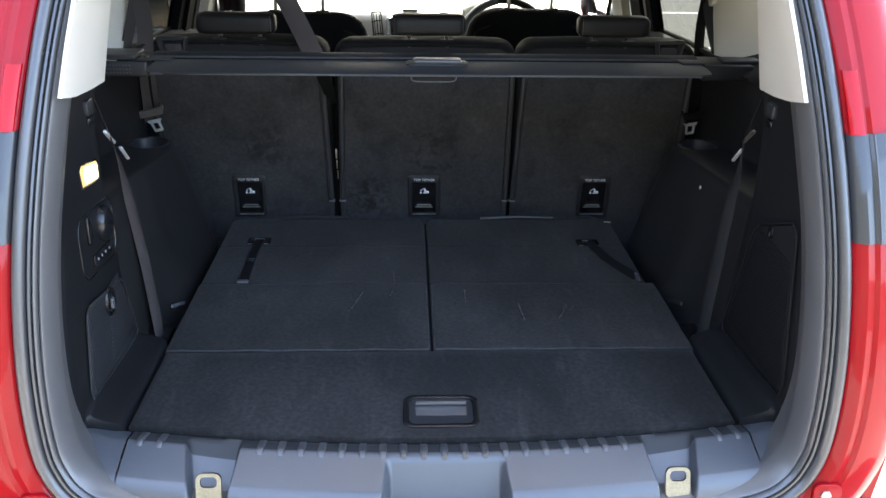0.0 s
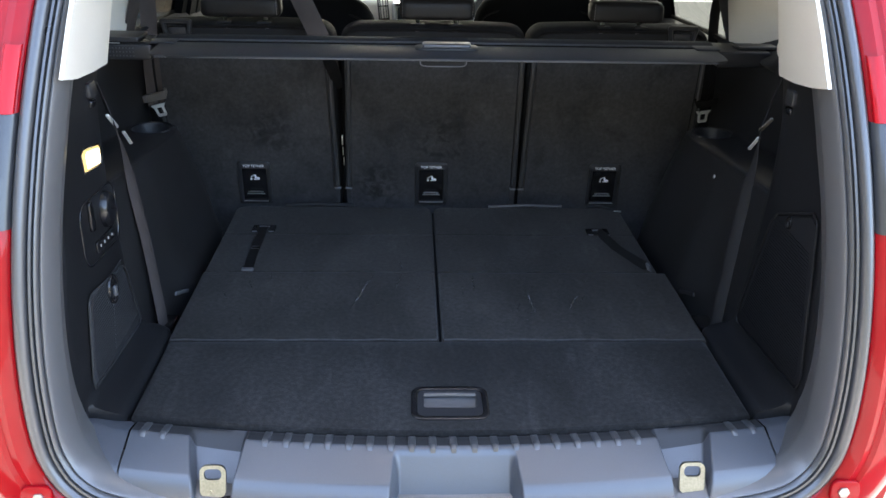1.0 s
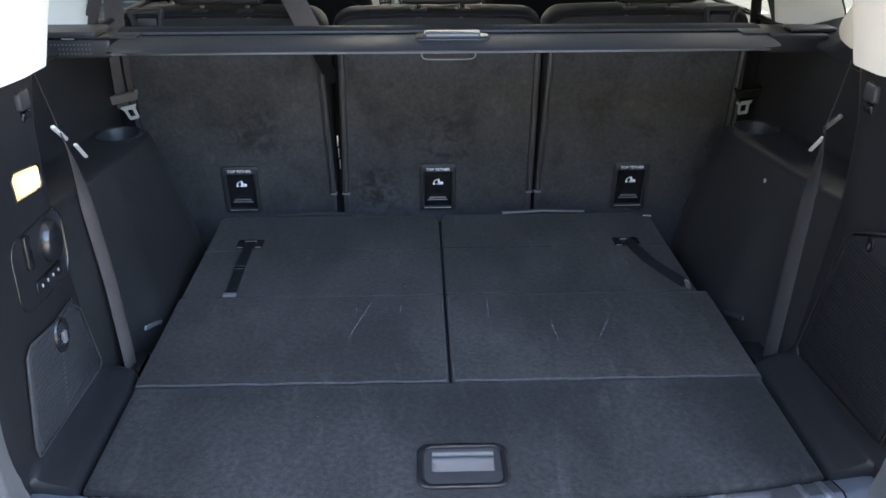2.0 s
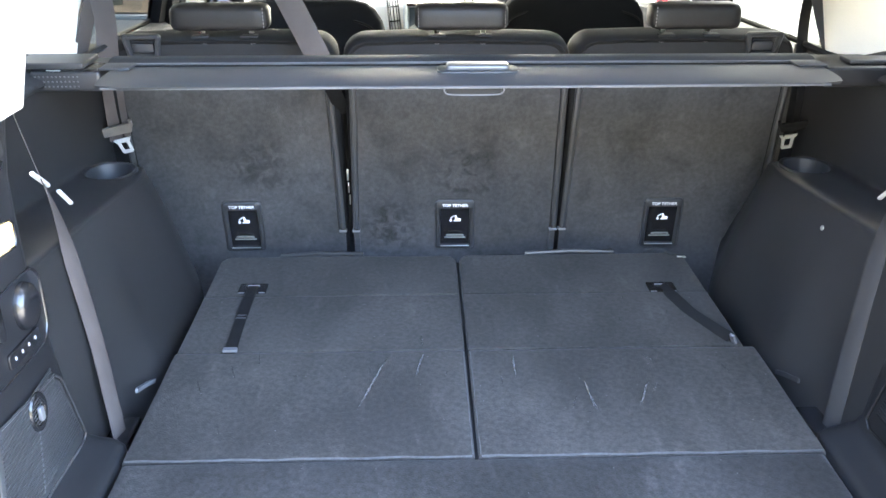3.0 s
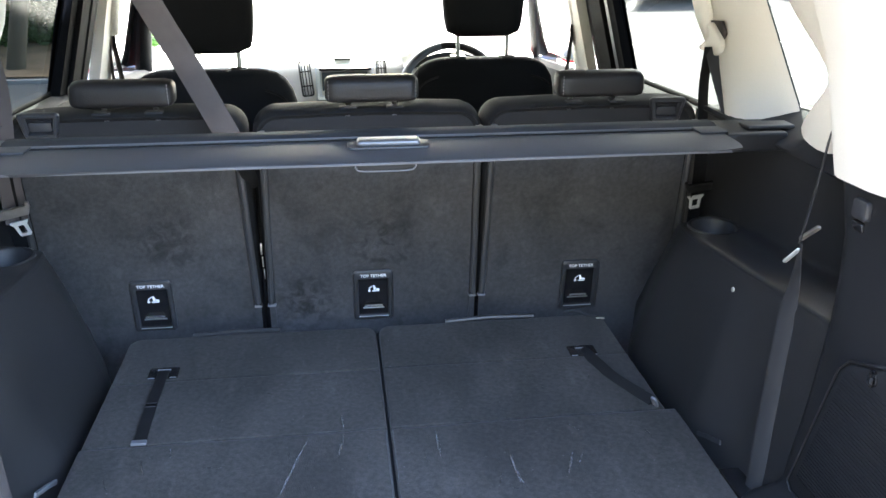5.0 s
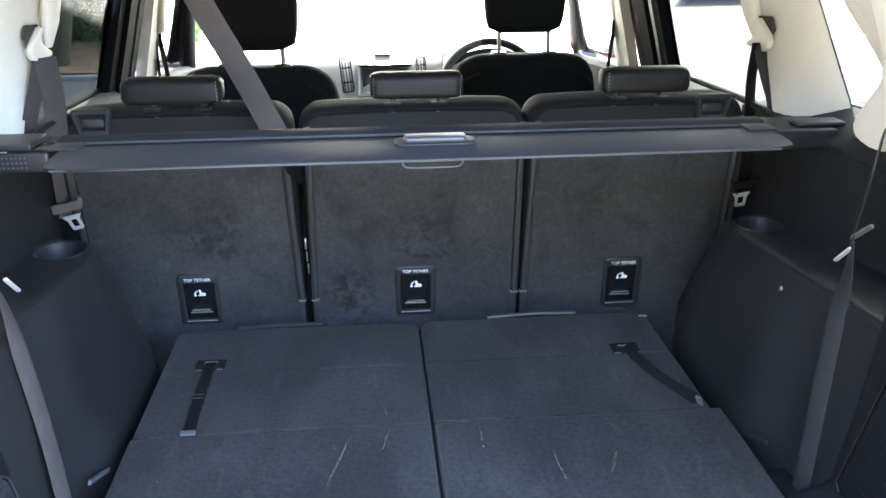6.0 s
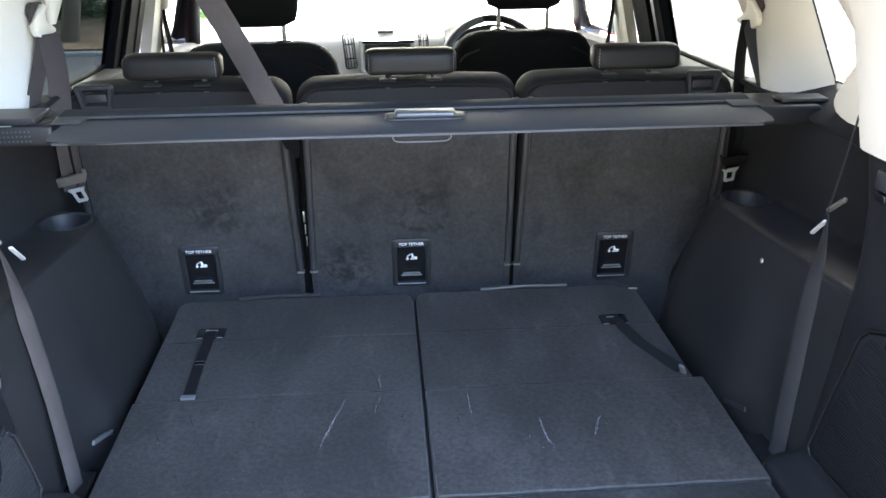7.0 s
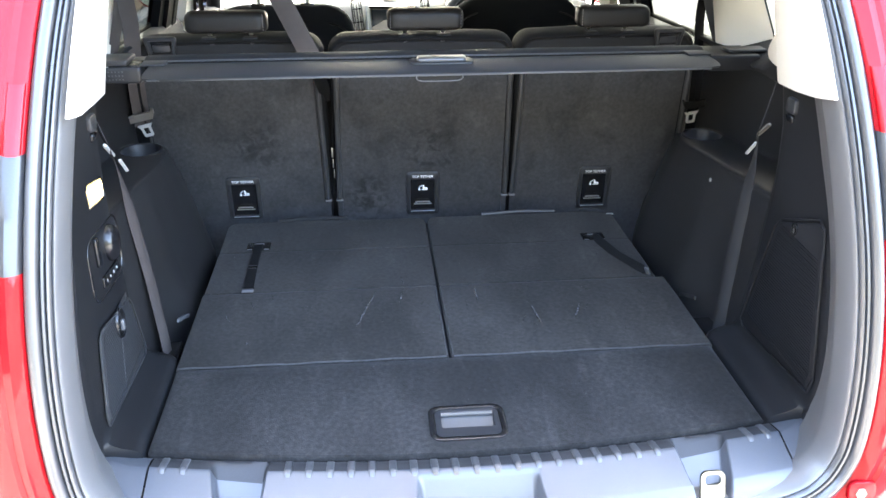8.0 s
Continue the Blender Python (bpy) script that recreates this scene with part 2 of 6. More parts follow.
ASPHALT = fleck(mat("sunlit_asphalt", (0.120, 0.1185, 0.116), 0.9, var=0.35, var_scale=0.6, grain=60, bump=0.6), 25, 0.06, (0.2, 0.195, 0.19))
LINEPAINT = mat("white_road_paint", (0.75, 0.74, 0.70), 0.8, var=0.1, var_scale=5, grain=80, bump=0.3)
EARTH = mat("leaf_litter_bank", (0.27, 0.175, 0.095), 0.95, var=0.7, var_scale=3, grain=22, bump=1.0)
BARK = mat("tree_bark", (0.10, 0.085, 0.055), 0.95, var=0.4, var_scale=6, grain=40, bump=1.0)
WOODLAND = mat("unseen_woodland", (0.033, 0.036, 0.030), 0.95, var=0.6, var_scale=0.8, grain=3, bump=1.0)
LEAF = mat("ivy_leaf", (0.10, 0.18, 0.055), 0.5, var=0.45, var_scale=2.5, grain=20, bump=0.0)
def translucent(m, color, share):
    """Lets light through a leaf."""
    nt = m.node_tree
    tr, mx = nt.nodes.new("ShaderNodeBsdfTranslucent"), nt.nodes.new("ShaderNodeMixShader")
    tr.inputs["Color"].default_value = (*color, 1)
    mx.inputs[0].default_value = share
    nt.links.new(nt.nodes["Principled BSDF"].outputs[0], mx.inputs[1])
    nt.links.new(tr.outputs[0], mx.inputs[2])
    nt.links.new(mx.outputs[0], nt.nodes["Material Output"].inputs["Surface"])


translucent(LEAF, (0.12, 0.26, 0.05), 0.45)
KERB = mat("concrete_kerb", (0.30, 0.29, 0.27), 0.9, var=0.2, var_scale=4, grain=60, bump=0.6)
TYRE = mat("tyre_rubber", (0.02, 0.02, 0.02), 0.8, var=0.2, grain=100, bump=0.2)
CARBLUE = mat("dark_blue_grey_paint", (0.03, 0.035, 0.05), 0.3, var=0.1, bump=0.0, coat=0.8)
CARSLATE = mat("slate_blue_paint", (0.10, 0.13, 0.17), 0.3, var=0.1, bump=0.0, coat=0.8)
CARWHITE = mat("pale_silver_paint", (0.5, 0.5, 0.5), 0.35, var=0.1, bump=0.0, coat=0.8)


# ---- building tools ----
def thing(name, at=(0, 0, 0), label="", category="", group="", kind=""):
    ob = new(name)
    ob.location = at
    ob.empty_display_size = 0.05
    return tagged(ob, label, category, group, kind)


def back_to_world(parent):
    """Parts are built in world coordinates: a thing's own place is taken off again, a part has none."""
    return Matrix.Identity(4) if parent.parent else Matrix.Translation(-Vector(parent.location))


def finish(bm, sharp=40):
    bmesh.ops.remove_doubles(bm, verts=bm.verts, dist=1e-6)
    bmesh.ops.recalc_face_normals(bm, faces=bm.faces)
    for f in bm.faces:
        f.smooth = True
    for e in bm.edges:
        if len(e.link_faces) == 2 and e.calc_face_angle(0) > radians(sharp):
            e.smooth = False
    return bm


def part(name, bm, material, parent=None, label="", sharp=40, clean=True):
    """Links a bmesh in world coordinates as one mesh object, under a thing or a part."""
    if clean:
        finish(bm, sharp)
    me = bpy.data.meshes.new(name)
    bm.to_mesh(me)
    bm.free()
    me.materials.append(material)
    ob = new(name, me)
    if parent:
        ob.parent = parent
        ob.matrix_parent_inverse = back_to_world(parent)
    return tagged(ob, label)


def structure(name, bm, material, label, category="", sharp=40):
    return tagged(part(name, bm, material, None, label, sharp), label, category or name.replace("_", " "), kind="structure")


def box(x0, x1, y0, y1, z0, z1, bevel=0.0, seg=2):
    bm = bmesh.new()
    m = Matrix.Translation(((x0 + x1) / 2, (y0 + y1) / 2, (z0 + z1) / 2)) @ Matrix.Diagonal((abs(x1 - x0), abs(y1 - y0), abs(z1 - z0), 1))
    bmesh.ops.create_cube(bm, size=1, matrix=m)
    if bevel:
        bmesh.ops.bevel(bm, geom=list(bm.edges), offset=bevel, segments=seg, profile=0.5, affect="EDGES")
    return bm


def moved(bm, m):
    bmesh.ops.transform(bm, matrix=m, verts=bm.verts)
    return bm


def join(*bms):
    """One bmesh out of several."""
    out = bmesh.new()
    for b in bms:
        me = bpy.data.meshes.new("tmp")
        b.to_mesh(me)
        out.from_mesh(me)
        bpy.data.meshes.remove(me)
        b.free()
    return out


def loft(rings, around=False, along=False, caps=False):
    """Quads between rings of points. around: each ring closes; along: the last ring meets the first."""
    bm = bmesh.new()
    vs = [[bm.verts.new(p) for p in r] for r in rings]
    n = len(rings[0])
    last = len(rings) if along else len(rings) - 1
    for i in range(last):
        a, b = vs[i], vs[(i + 1) % len(vs)]
        for j in range(n if around else n - 1):
            k = (j + 1) % n
            try:
                bm.faces.new((a[j], a[k], b[k], b[j]))
            except ValueError:
                pass
    if caps:
        bm.faces.new(vs[0][::-1])
        bm.faces.new(vs[-1])
    return bm


def thicken(bm, t):
    """Gives a sheet thickness t, away from its normals."""
    bmesh.ops.recalc_face_normals(bm, faces=bm.faces)
    bmesh.ops.solidify(bm, geom=list(bm.faces), thickness=t)
    return bm


def smooth_line(points, n=6):
    """Catmull-Rom through points."""
    ps = [Vector(p) for p in points]
    ps = [ps[0] * 2 - ps[1]] + ps + [ps[-1] * 2 - ps[-2]]
    out = []
    for a, b, c, d in zip(ps, ps[1:], ps[2:], ps[3:]):
        for i in range(n):
            t = i / n
            out.append(0.5 * ((2 * b) + (c - a) * t + (2 * a - 5 * b + 4 * c - d) * t * t + (3 * b - a - 3 * c + d) * t ** 3))
    return out + [ps[-2]]


def tube(points, r, n=8, caps=True):
    ps = [Vector(p) for p in points]
    rings = []
    side = None
    for i, p in enumerate(ps):
        d = (ps[min(i + 1, len(ps) - 1)] - ps[max(i - 1, 0)]).normalized()
        if side is None:
            side = d.orthogonal().normalized()
        side = (side - d * side.dot(d)).normalized()
        up = d.cross(side)
        rr = r[i] if isinstance(r, (list, tuple)) else r
        rings.append([p + (side * math.cos(a) + up * math.sin(a)) * rr for a in (2 * math.pi * k / n for k in range(n))])
    return loft(rings, around=True, caps=caps)


def ribbon(points, sides, width, thick=0.0014):
    """Webbing: a flat band along points; sides gives the direction across it at each point."""
    ps = [Vector(p) for p in points]
    rings = []
    for i, p in enumerate(ps):
        d = (ps[min(i + 1, len(ps) - 1)] - ps[max(i - 1, 0)]).normalized()
        s = Vector(sides[min(i, len(sides) - 1)])
        s = (s - d * s.dot(d)).normalized()
        up = d.cross(s)
        w, t = s * width / 2, up * thick / 2
        rings.append([p - w - t * 0.4, p - w * 0.94 - t, p + w * 0.94 - t, p + w - t * 0.4, p + w + t * 0.4, p + w * 0.94 + t, p - w * 0.94 + t, p - w + t * 0.4])
    return loft(rings, around=True, caps=True)


def round_rect(w, h, r, n=5):
    """Outline of a rounded rectangle about the origin, counter-clockwise."""
    out = []
    for cx, cy, a0 in ((w / 2 - r, h / 2 - r, 0), (-w / 2 + r, h / 2 - r, 90), (-w / 2 + r, -h / 2 + r, 180), (w / 2 - r, -h / 2 + r, 270)):
        for k in range(n + 1):
            a = radians(a0 + 90 * k / n)
            out.append((cx + r * math.cos(a), cy + r * math.sin(a)))
    return out


def slab(outline, m, depth, edge=0.002, seg=2):
    """A plate: a 2D outline set in the plane of m, raised along its z by depth, with softened rims."""
    bm = bmesh.new()
    vs = [bm.verts.new(m @ Vector((x, y, 0))) for x, y in outline]
    f = bm.faces.new(vs)
    g = bmesh.ops.extrude_face_region(bm, geom=[f])
    up = m.to_3x3() @ Vector((0, 0, depth))
    bmesh.ops.translate(bm, vec=up, verts=[v for v in g["geom"] if isinstance(v, bmesh.types.BMVert)])
    if edge:
        n = up.normalized()
        rim = [e for e in bm.edges if abs((e.verts[1].co - e.verts[0].co).normalized().dot(n)) < 0.5]
        bmesh.ops.bevel(bm, geom=rim, offset=edge, segments=seg, profile=0.5, affect="EDGES")
    return bm


def frame_ring(w, h, r, border, m, depth, dip=0.0):
    """A raised rounded-rectangle frame: outer wall, crowned face, inner wall going down by dip."""
    rings = []
    for inset, z in ((0, 0), (0, depth * 0.6), (border * 0.25, depth), (border * 0.75, depth), (border, depth * 0.5), (border * 1.02, -dip)):
        rings.append([m @ Vector((x, y, z)) for x, y in round_rect(w - 2 * inset, h - 2 * inset, max(0.0008, r - inset * 0.8))])
    return loft(rings, around=True)


def tapered(bm, m, rate):
    """Narrows a shape towards its lower end, in the plane of m."""
    back = m.inverted()
    for v in bm.verts:
        p = back @ v.co
        p.x *= 1 + rate * p.y
        v.co = m @ p
    return bm


def plane_at(origin, right, up):
    """A matrix whose x runs along right, y along up and z out of the plane."""
    r, u = Vector(right).normalized(), Vector(up).normalized()
    n = r.cross(u).normalized()
    u = n.cross(r)
    return Matrix.Translation(origin) @ Matrix((r, u, n)).transposed().to_4x4()


def lerp(a, b, t):
    return a + (b - a) * t


def table(v, xs, ys):
    return float(np.interp(v, xs, ys))


# ---- ground and distance ----
def grid_sheet(x0, x1, y0, y1, nx, ny, height):
    return loft([[(lerp(x0, x1, i / nx), lerp(y0, y1, j / ny), height(lerp(x0, x1, i / nx), lerp(y0, y1, j / ny))) for i in range(nx + 1)] for j in range(ny + 1)])


structure("ground", grid_sheet(-400, 400, -400, 400, 40, 40, lambda x, y: 0.0), ASPHALT, "pale sunlit asphalt of a car park", "ground")
for xa, ya, xb, yb, w in ((2.2, 10.0, 7.5, 10.1, 0.12), (2.0, 7.4, 3.4, 7.5, 0.10), (4.2, 7.6, 6.6, 7.7, 0.10), (6.0, 8.7, 9.0, 8.8, 0.10)):
    d = Vector((xb - xa, yb - ya, 0)).normalized()
    n = Vector((-d.y, d.x, 0)) * w / 2
    a, b = Vector((xa, ya, 0.004)), Vector((xb, yb, 0.004))
    tagged(structure("road_marking", loft([[a - n, b - n], [a + n, b + n]]), LINEPAINT, "worn white painted line on the asphalt", "road marking"))

# planted bed with a bank and hedge at the end of the bays
structure("bank", grid_sheet(-16, -2.62, 8.22, 30, 40, 60, lambda x, y: 0.05 + 0.16 * max(0.0, y - 10.2) * min(1, max(0, (-2.6 - x))) + 0.05 * noise.noise(Vector((x * 1.7, y * 1.7, 0))) * min(1, (y - 8.22) * 2) * min(1, -2.62 - x)),
          EARTH, "brown earth bank strewn with leaf litter", "bank")
for k in range(11):
    tagged(structure("kerb", box(-2.62 - (k + 1) * 0.92, -2.635 - k * 0.92, 8.10, 8.23, -0.05, 0.035, 0.010), KERB, "grey concrete kerb stone beside the asphalt", "kerb"), group="kerb stones")
for k in range(12):
    tagged(structure("kerb", box(-2.62, -2.50, 8.10 + k * 0.92, 9.005 + k * 0.92, -0.05, 0.035, 0.010), KERB, "grey concrete kerb stone beside the asphalt", "kerb"), group="kerb stones")


def leaves(count, region, size, seed):
    rng = random.Random(seed)
    verts, faces = [], []
    for _ in range(count):
        p = Vector(region(rng))
        e = Euler((rng.uniform(-1.2, 1.2), rng.uniform(-1.2, 1.2), rng.uniform(0, 6.28))).to_matrix()
        s = size * rng.uniform(0.6, 1.4)
        i = len(verts)
        for q in ((0, -0.6, 0), (0.42, -0.1, 0.1), (0, 0.7, 0), (-0.42, -0.1, 0.1)):
            verts.append(p + e @ Vector(q) * s)
        faces += [(i, i + 1, i + 2), (i, i + 2, i + 3)]
    me = bpy.data.meshes.new("foliage")
    me.from_pydata([tuple(v) for v in verts], [], faces)
    return me


def hedge_region(rng):
    x = rng.uniform(-4.75, -2.2)
    h = rng.random() ** 0.85
    z = 0.06 + h * 2.6
    bulge = 0.45 * noise.noise(Vector((x * 0.9, z * 1.1, 3)))
    return (x, 10.2 + 0.35 * max(0, -2.75 - x) * 0.4 + 0.25 * h + bulge + abs(rng.gauss(0, 0.25)), z)


hedge = thing("hedge", (-3.5, 11.0, 0.05), "dense green ivy hedge along the bank", "hedge", kind="stuff")
hl = new("foliage", leaves(26000, hedge_region, 0.075, 4))
hl.data.materials.append(LEAF)
hl.parent, hl.matrix_parent_inverse = hedge, back_to_world(hedge)
part("undergrowth", box(-4.6, -2.5, 11.0, 13.5, 0.0, 2.4, 0.3, 2), EARTH, hedge, "dark tangled stems behind the leaves")


def tree(x, y, r, h, seed, lean):
    rng = random.Random(seed)
    t = thing("tree", (x, y, 0.1), "slim pale-barked tree on the bank", "tree", "trees on the bank")
    trunk = [(x, y, 0.0), (x + 0.03 + lean * h * 0.3, y, h * 0.3), (x - 0.03 + lean * h * 0.6, y + 0.05, h * 0.6), (x + lean * h, y, h)]
    part("trunk", tube(smooth_line(trunk, 6), [r * (1.15 - 0.7 * i / 18) for i in range(19)], 10), BARK, t)
    for k in range(6):
        z = h * (0.55 + 0.07 * k)
        a = rng.uniform(0, 6.28)
        xl = x + lean * z
        e = Vector((xl + math.cos(a) * 1.4, y + math.sin(a) * 1.4, z + 1.0))
        part("limb", tube([(xl, y, z), Vector((xl, y, z)).lerp(e, 0.5) + Vector((0, 0, 0.2)), e], [r * 0.4, r * 0.25, r * 0.1], 6), BARK, t)

    def crown(g):
        a, b, c = g.gauss(0, 1), g.gauss(0, 1), g.gauss(0, 1)
        d = Vector((a, b, c)).normalized() * g.random() ** 0.4
        return (x + lean * h + d.x * 2.2, y + d.y * 2.2, h + 0.4 + d.z * 1.4)
    c = new("crown", leaves(7500, crown, 0.20, seed + 1))
    c.data.materials.append(LEAF)
    c.parent, c.matrix_parent_inverse = t, back_to_world(t)


for k, (tx, ty, tr, th, tl) in enumerate(((-3.40, 8.75, 0.085, 4.3, 0.20), (-5.6, 9.4, 0.11, 4.8, 0.0), (-2.9, 13.9, 0.12, 5.0, 0.0), (-4.9, 11.2, 0.12, 4.9, 0.0), (-6.4, 7.9, 0.12, 4.6, 0.0), (-3.9, 12.6, 0.11, 5.4, 0.02))):
    tree(tx, ty, tr, th, 11 + 4 * k, tl)


def parked_car(x, y, turn, paint, label):
    """A plain saloon seen far off: body, glasshouse, wheels."""
    m = Matrix.Translation((x, y, 0)) @ Matrix.Rotation(radians(turn), 4, "Z")
    c = thing("parked_car", (x, y, 0), label, "car", "cars parked across the road")
    prof = ((-2.1, 0.35), (-2.15, 0.75), (-1.9, 0.92), (-1.35, 0.98), (-0.8, 1.40), (0.7, 1.45), (1.5, 1.02), (2.1, 0.95), (2.2, 0.6), (2.15, 0.35))
    rings = []
    for s, inset in ((-0.84, 0.05), (-0.88, 0.0), (0.88, 0.0), (0.84, 0.05)):
        rings.append([m @ Vector((px * (1 - inset * 0.4), s * (1 if pz < 1.1 else 0.78), pz - inset * 0.5 * (pz > 1.1))) for px, pz in prof])
    body = part("body", loft(rings, around=True, caps=True), paint, c)
    for s in (-1, 1):
        side = [m @ Vector(v) for v in ((-1.15, s * 0.86, 1.03), (-0.72, s * 0.74, 1.36), (0.65, s * 0.74, 1.38), (1.25, s * 0.86, 1.05))]
        part("side_window", loft([[side[0], side[3]], [side[1], side[2]]]), GLOSS, c)
        for wx in (-1.3, 1.35):
            a, b = m @ Vector((wx, s * 0.70, 0.32)), m @ Vector((wx, s * 0.90, 0.32))
            wh = part("wheel", tube([a, b], 0.32, 20), TYRE, c)
            part("rim", tube([m @ Vector((wx, s * 0.89, 0.32)), m @ Vector((wx, s * 0.912, 0.32))], 0.20, 14), CARWHITE, wh)


parked_car(-6.15, 12.4, 82, CARSLATE, "blue-grey saloon parked beyond the bank")
parked_car(6.0, 16.3, 4, CARBLUE, "dark blue-grey saloon parked across the road")
parked_car(11.2, 16.8, 2, CARWHITE, "pale silver saloon parked across the road")


# ---- the car's shell ----
CONTOUR = [(0, 0.598), (0.30, 0.603), (0.44, 0.616), (0.52, 0.636), (0.566, 0.668), (0.592, 0.712), (0.603, 0.76), (0.609, 0.85), (0.610, 0.95),
           (0.607, 1.04), (0.601, 1.13), (0.592, 1.23), (0.577, 1.36), (0.555, 1.48), (0.52, 1.58), (0.45, 1.65), (0.30, 1.69), (0, 1.70)]
OPEN_Z = [0.55, 0.65, 0.75, 0.85, 1.0, 1.1, 1.2, 1.3, 1.4, 1.5, 1.7]
OPEN_Y = [-0.045, -0.03, -0.015, 0.0, 0.045, 0.085, 0.13, 0.185, 0.25, 0.32, 0.46]


def open_y(z):
    """How far forward the tailgate opening lies at a height: upright below, raked above."""
    return table(z, OPEN_Z, OPEN_Y)


def aperture(profile, s, z_from=0.0, z_to=9.0):
    """Sweeps a profile of (inward, forward) pairs along one half of the opening, on side s."""
    line = smooth_line([(x, 0, z) for x, z in CONTOUR], 7)
    rings = []
    for i, p in enumerate(line):
        if not z_from <= p.z <= z_to:
            continue
        d = (line[min(i + 1, len(line) - 1)] - line[max(i - 1, 0)]).normalized()
        n = Vector((-d.z, 0, d.x))
        rings.append([(s * (p.x + n.x * a), sum(open_y(p.z + dz) for dz in (-0.06, -0.03, 0, 0.03, 0.06)) / 5 + b, p.z + n.z * a) for a, b in profile])
    return loft(rings)


SEAL = [(-0.004, 0.010), (-0.002, -0.002), (0.003, -0.009), (0.009, -0.011), (0.0145, -0.007), (0.0165, 0.0), (0.0175, 0.010),
        (0.0185, 0.001), (0.0205, -0.002), (0.0235, -0.001), (0.0245, 0.011), (0.0255, 0.002), (0.0275, 0.0), (0.0305, 0.002), (0.0315, 0.014)]
FLANGE_LINE = [(0.0310, 0.014), (0.0325, 0.008), (0.0350, 0.007), (0.0385, 0.012), (0.0425, 0.034), (0.0440, 0.048), (0.0435, 0.056), (0.0395, 0.066), (0.035, 0.085), (0.027, 0.112)]
PANEL = [(-0.003, 0.012), (-0.004, 0.0), (-0.009, -0.006), (-0.022, -0.012), (-0.034, -0.008), (-0.040, -0.012), (-0.075, -0.006), (-0.105, 0.012), (-0.128, 0.05), (-0.138, 0.10), (-0.142, 0.20)]
for s, side in ((-1, "left"), (1, "right")):
    structure("weather_seal", aperture(SEAL, s), RUBBER, "black ribbed rubber seal round the tailgate opening", "seal", 60)
    structure("aperture_trim", aperture(FLANGE_LINE, s), FLANGE, "grey-black plastic trim lining the opening's edge", "trim", 60)
    structure("quarter_panel", aperture(PANEL, s, 1.17, 9), RED, "glossy red painted rear quarter panel", "bodywork", 30)
    structure("rear_corner_panel", aperture(PANEL, s, 0.0, 1.075), RED, "glossy red painted body corner below the lamp", "bodywork", 30)
    lamp = thing("tail_lamp", (s * 0.68, 0.08, 1.12), "smoked grey tail lamp housing set in red bodywork", "tail lamp", "tail lamps")
    part("housing", aperture([(a, b - 0.004) for a, b in PANEL], s, 1.045, 1.205), DARKLENS, lamp)
    part("lens_rim", aperture([(-0.038, -0.014), (-0.0395, -0.0175), (-0.0415, -0.0175), (-0.043, -0.014)], s, 1.05, 1.20), GRIP, lamp)
    part("lens", aperture([(a - 0.002, b - 0.0075) for a, b in PANEL[6:]], s, 1.06, 1.19), DARKLENS, lamp)
    part("upper_lens", aperture([(-0.007, -0.006), (-0.0075, -0.011), (-0.012, -0.0155), (-0.020, -0.0175), (-0.027, -0.0155), (-0.030, -0.010)], s, 1.19, 1.30), REDLENS, lamp, "glossy red lens above the smoked cover")

# bumper, roof and sides close the shell
structure("bumper", loft([[(x, y - 0.03 * (1 - (x / 0.9) ** 2), z) for x in np.linspace(-0.9, 0.9, 25)] for y, z in
                          ((-0.028, 0.600), (-0.05, 0.590), (-0.12, 0.585), (-0.15, 0.56), (-0.155, 0.42), (-0.12, 0.25), (0.0, 0.22))]), RED, "glossy red rear bumper under the tailgate opening", "bumper", 30)
structure("roof", thicken(loft([[(x, y, 1.66 - 0.08 * (abs(x) / 0.8) ** 3 - 0.10 * max(0, (y - 2.0) / 1.2) ** 2 + 0.02) for x in np.linspace(-0.72, 0.72, 17)] for y in np.linspace(0.42, 2.75, 20)]), 0.05),
          RED, "red painted roof of the car", "roof")
structure("ceiling", loft([[(x, y, 1.60 - 0.08 * (abs(x) / 0.8) ** 3 - 0.10 * max(0, (y - 2.0) / 1.2) ** 2) for x in np.linspace(-0.70, 0.70, 17)] for y in np.linspace(0.40, 2.75, 20)]),
          HEADLINING, "pale grey cloth headlining", "ceiling")
for s in (-1, 1):
    structure("cant_rail", tube([(s * 0.712, y, 1.552 - 0.10 * max(0, (y - 2.0) / 1.2) ** 2) for y in np.linspace(0.44, 2.82, 16)], 0.042, 12), HEADLINING, "pale grey lining over the door openings", "trim")
structure("windscreen_header", tube([(x, 2.80 - 0.1 * (x / 0.8) ** 2, 1.545) for x in np.linspace(-0.72, 0.72, 12)], 0.04, 12), HEADLINING, "pale grey lining over the windscreen", "trim")
structure("floor", box(-0.8, 0.8, 0.06, 3.1, 0.36, 0.40), TRIM_SOFT, "dark carpeted cabin floor pan", "floor")


# unseen dark trees added behind; their heights are set for light and reflections
edge = [Vector((-10, 7, 5.6)), Vector((-8.5, 0, 6.0)), Vector((-8, -6, 6.2)), Vector((-4, -10, 6.6)), Vector((1, -11, 6.0)), Vector((6, -11, 3.8)), Vector((11, -8, 2.0)), Vector((14, -2, 1.4)), Vector((15, 5, 1.4))]
line = smooth_line(edge, 14)      # its z is the height of the trees
crest = [p.z * (1 + 0.22 * noise.noise(Vector((p.x * 0.35, p.y * 0.35, 7)))) for p in line]
rows = []
for h in np.linspace(0, 1, 14):
    rows.append([Vector((p.x * (1 + 0.04 * h), p.y * (1 + 0.04 * h), c * h)) + Vector((1, 1, 1)) * (0.5 * noise.noise(Vector((p.x * 0.6, p.y * 0.6, h * 4))) * (h > 0)) for p, c in zip(line, crest)])
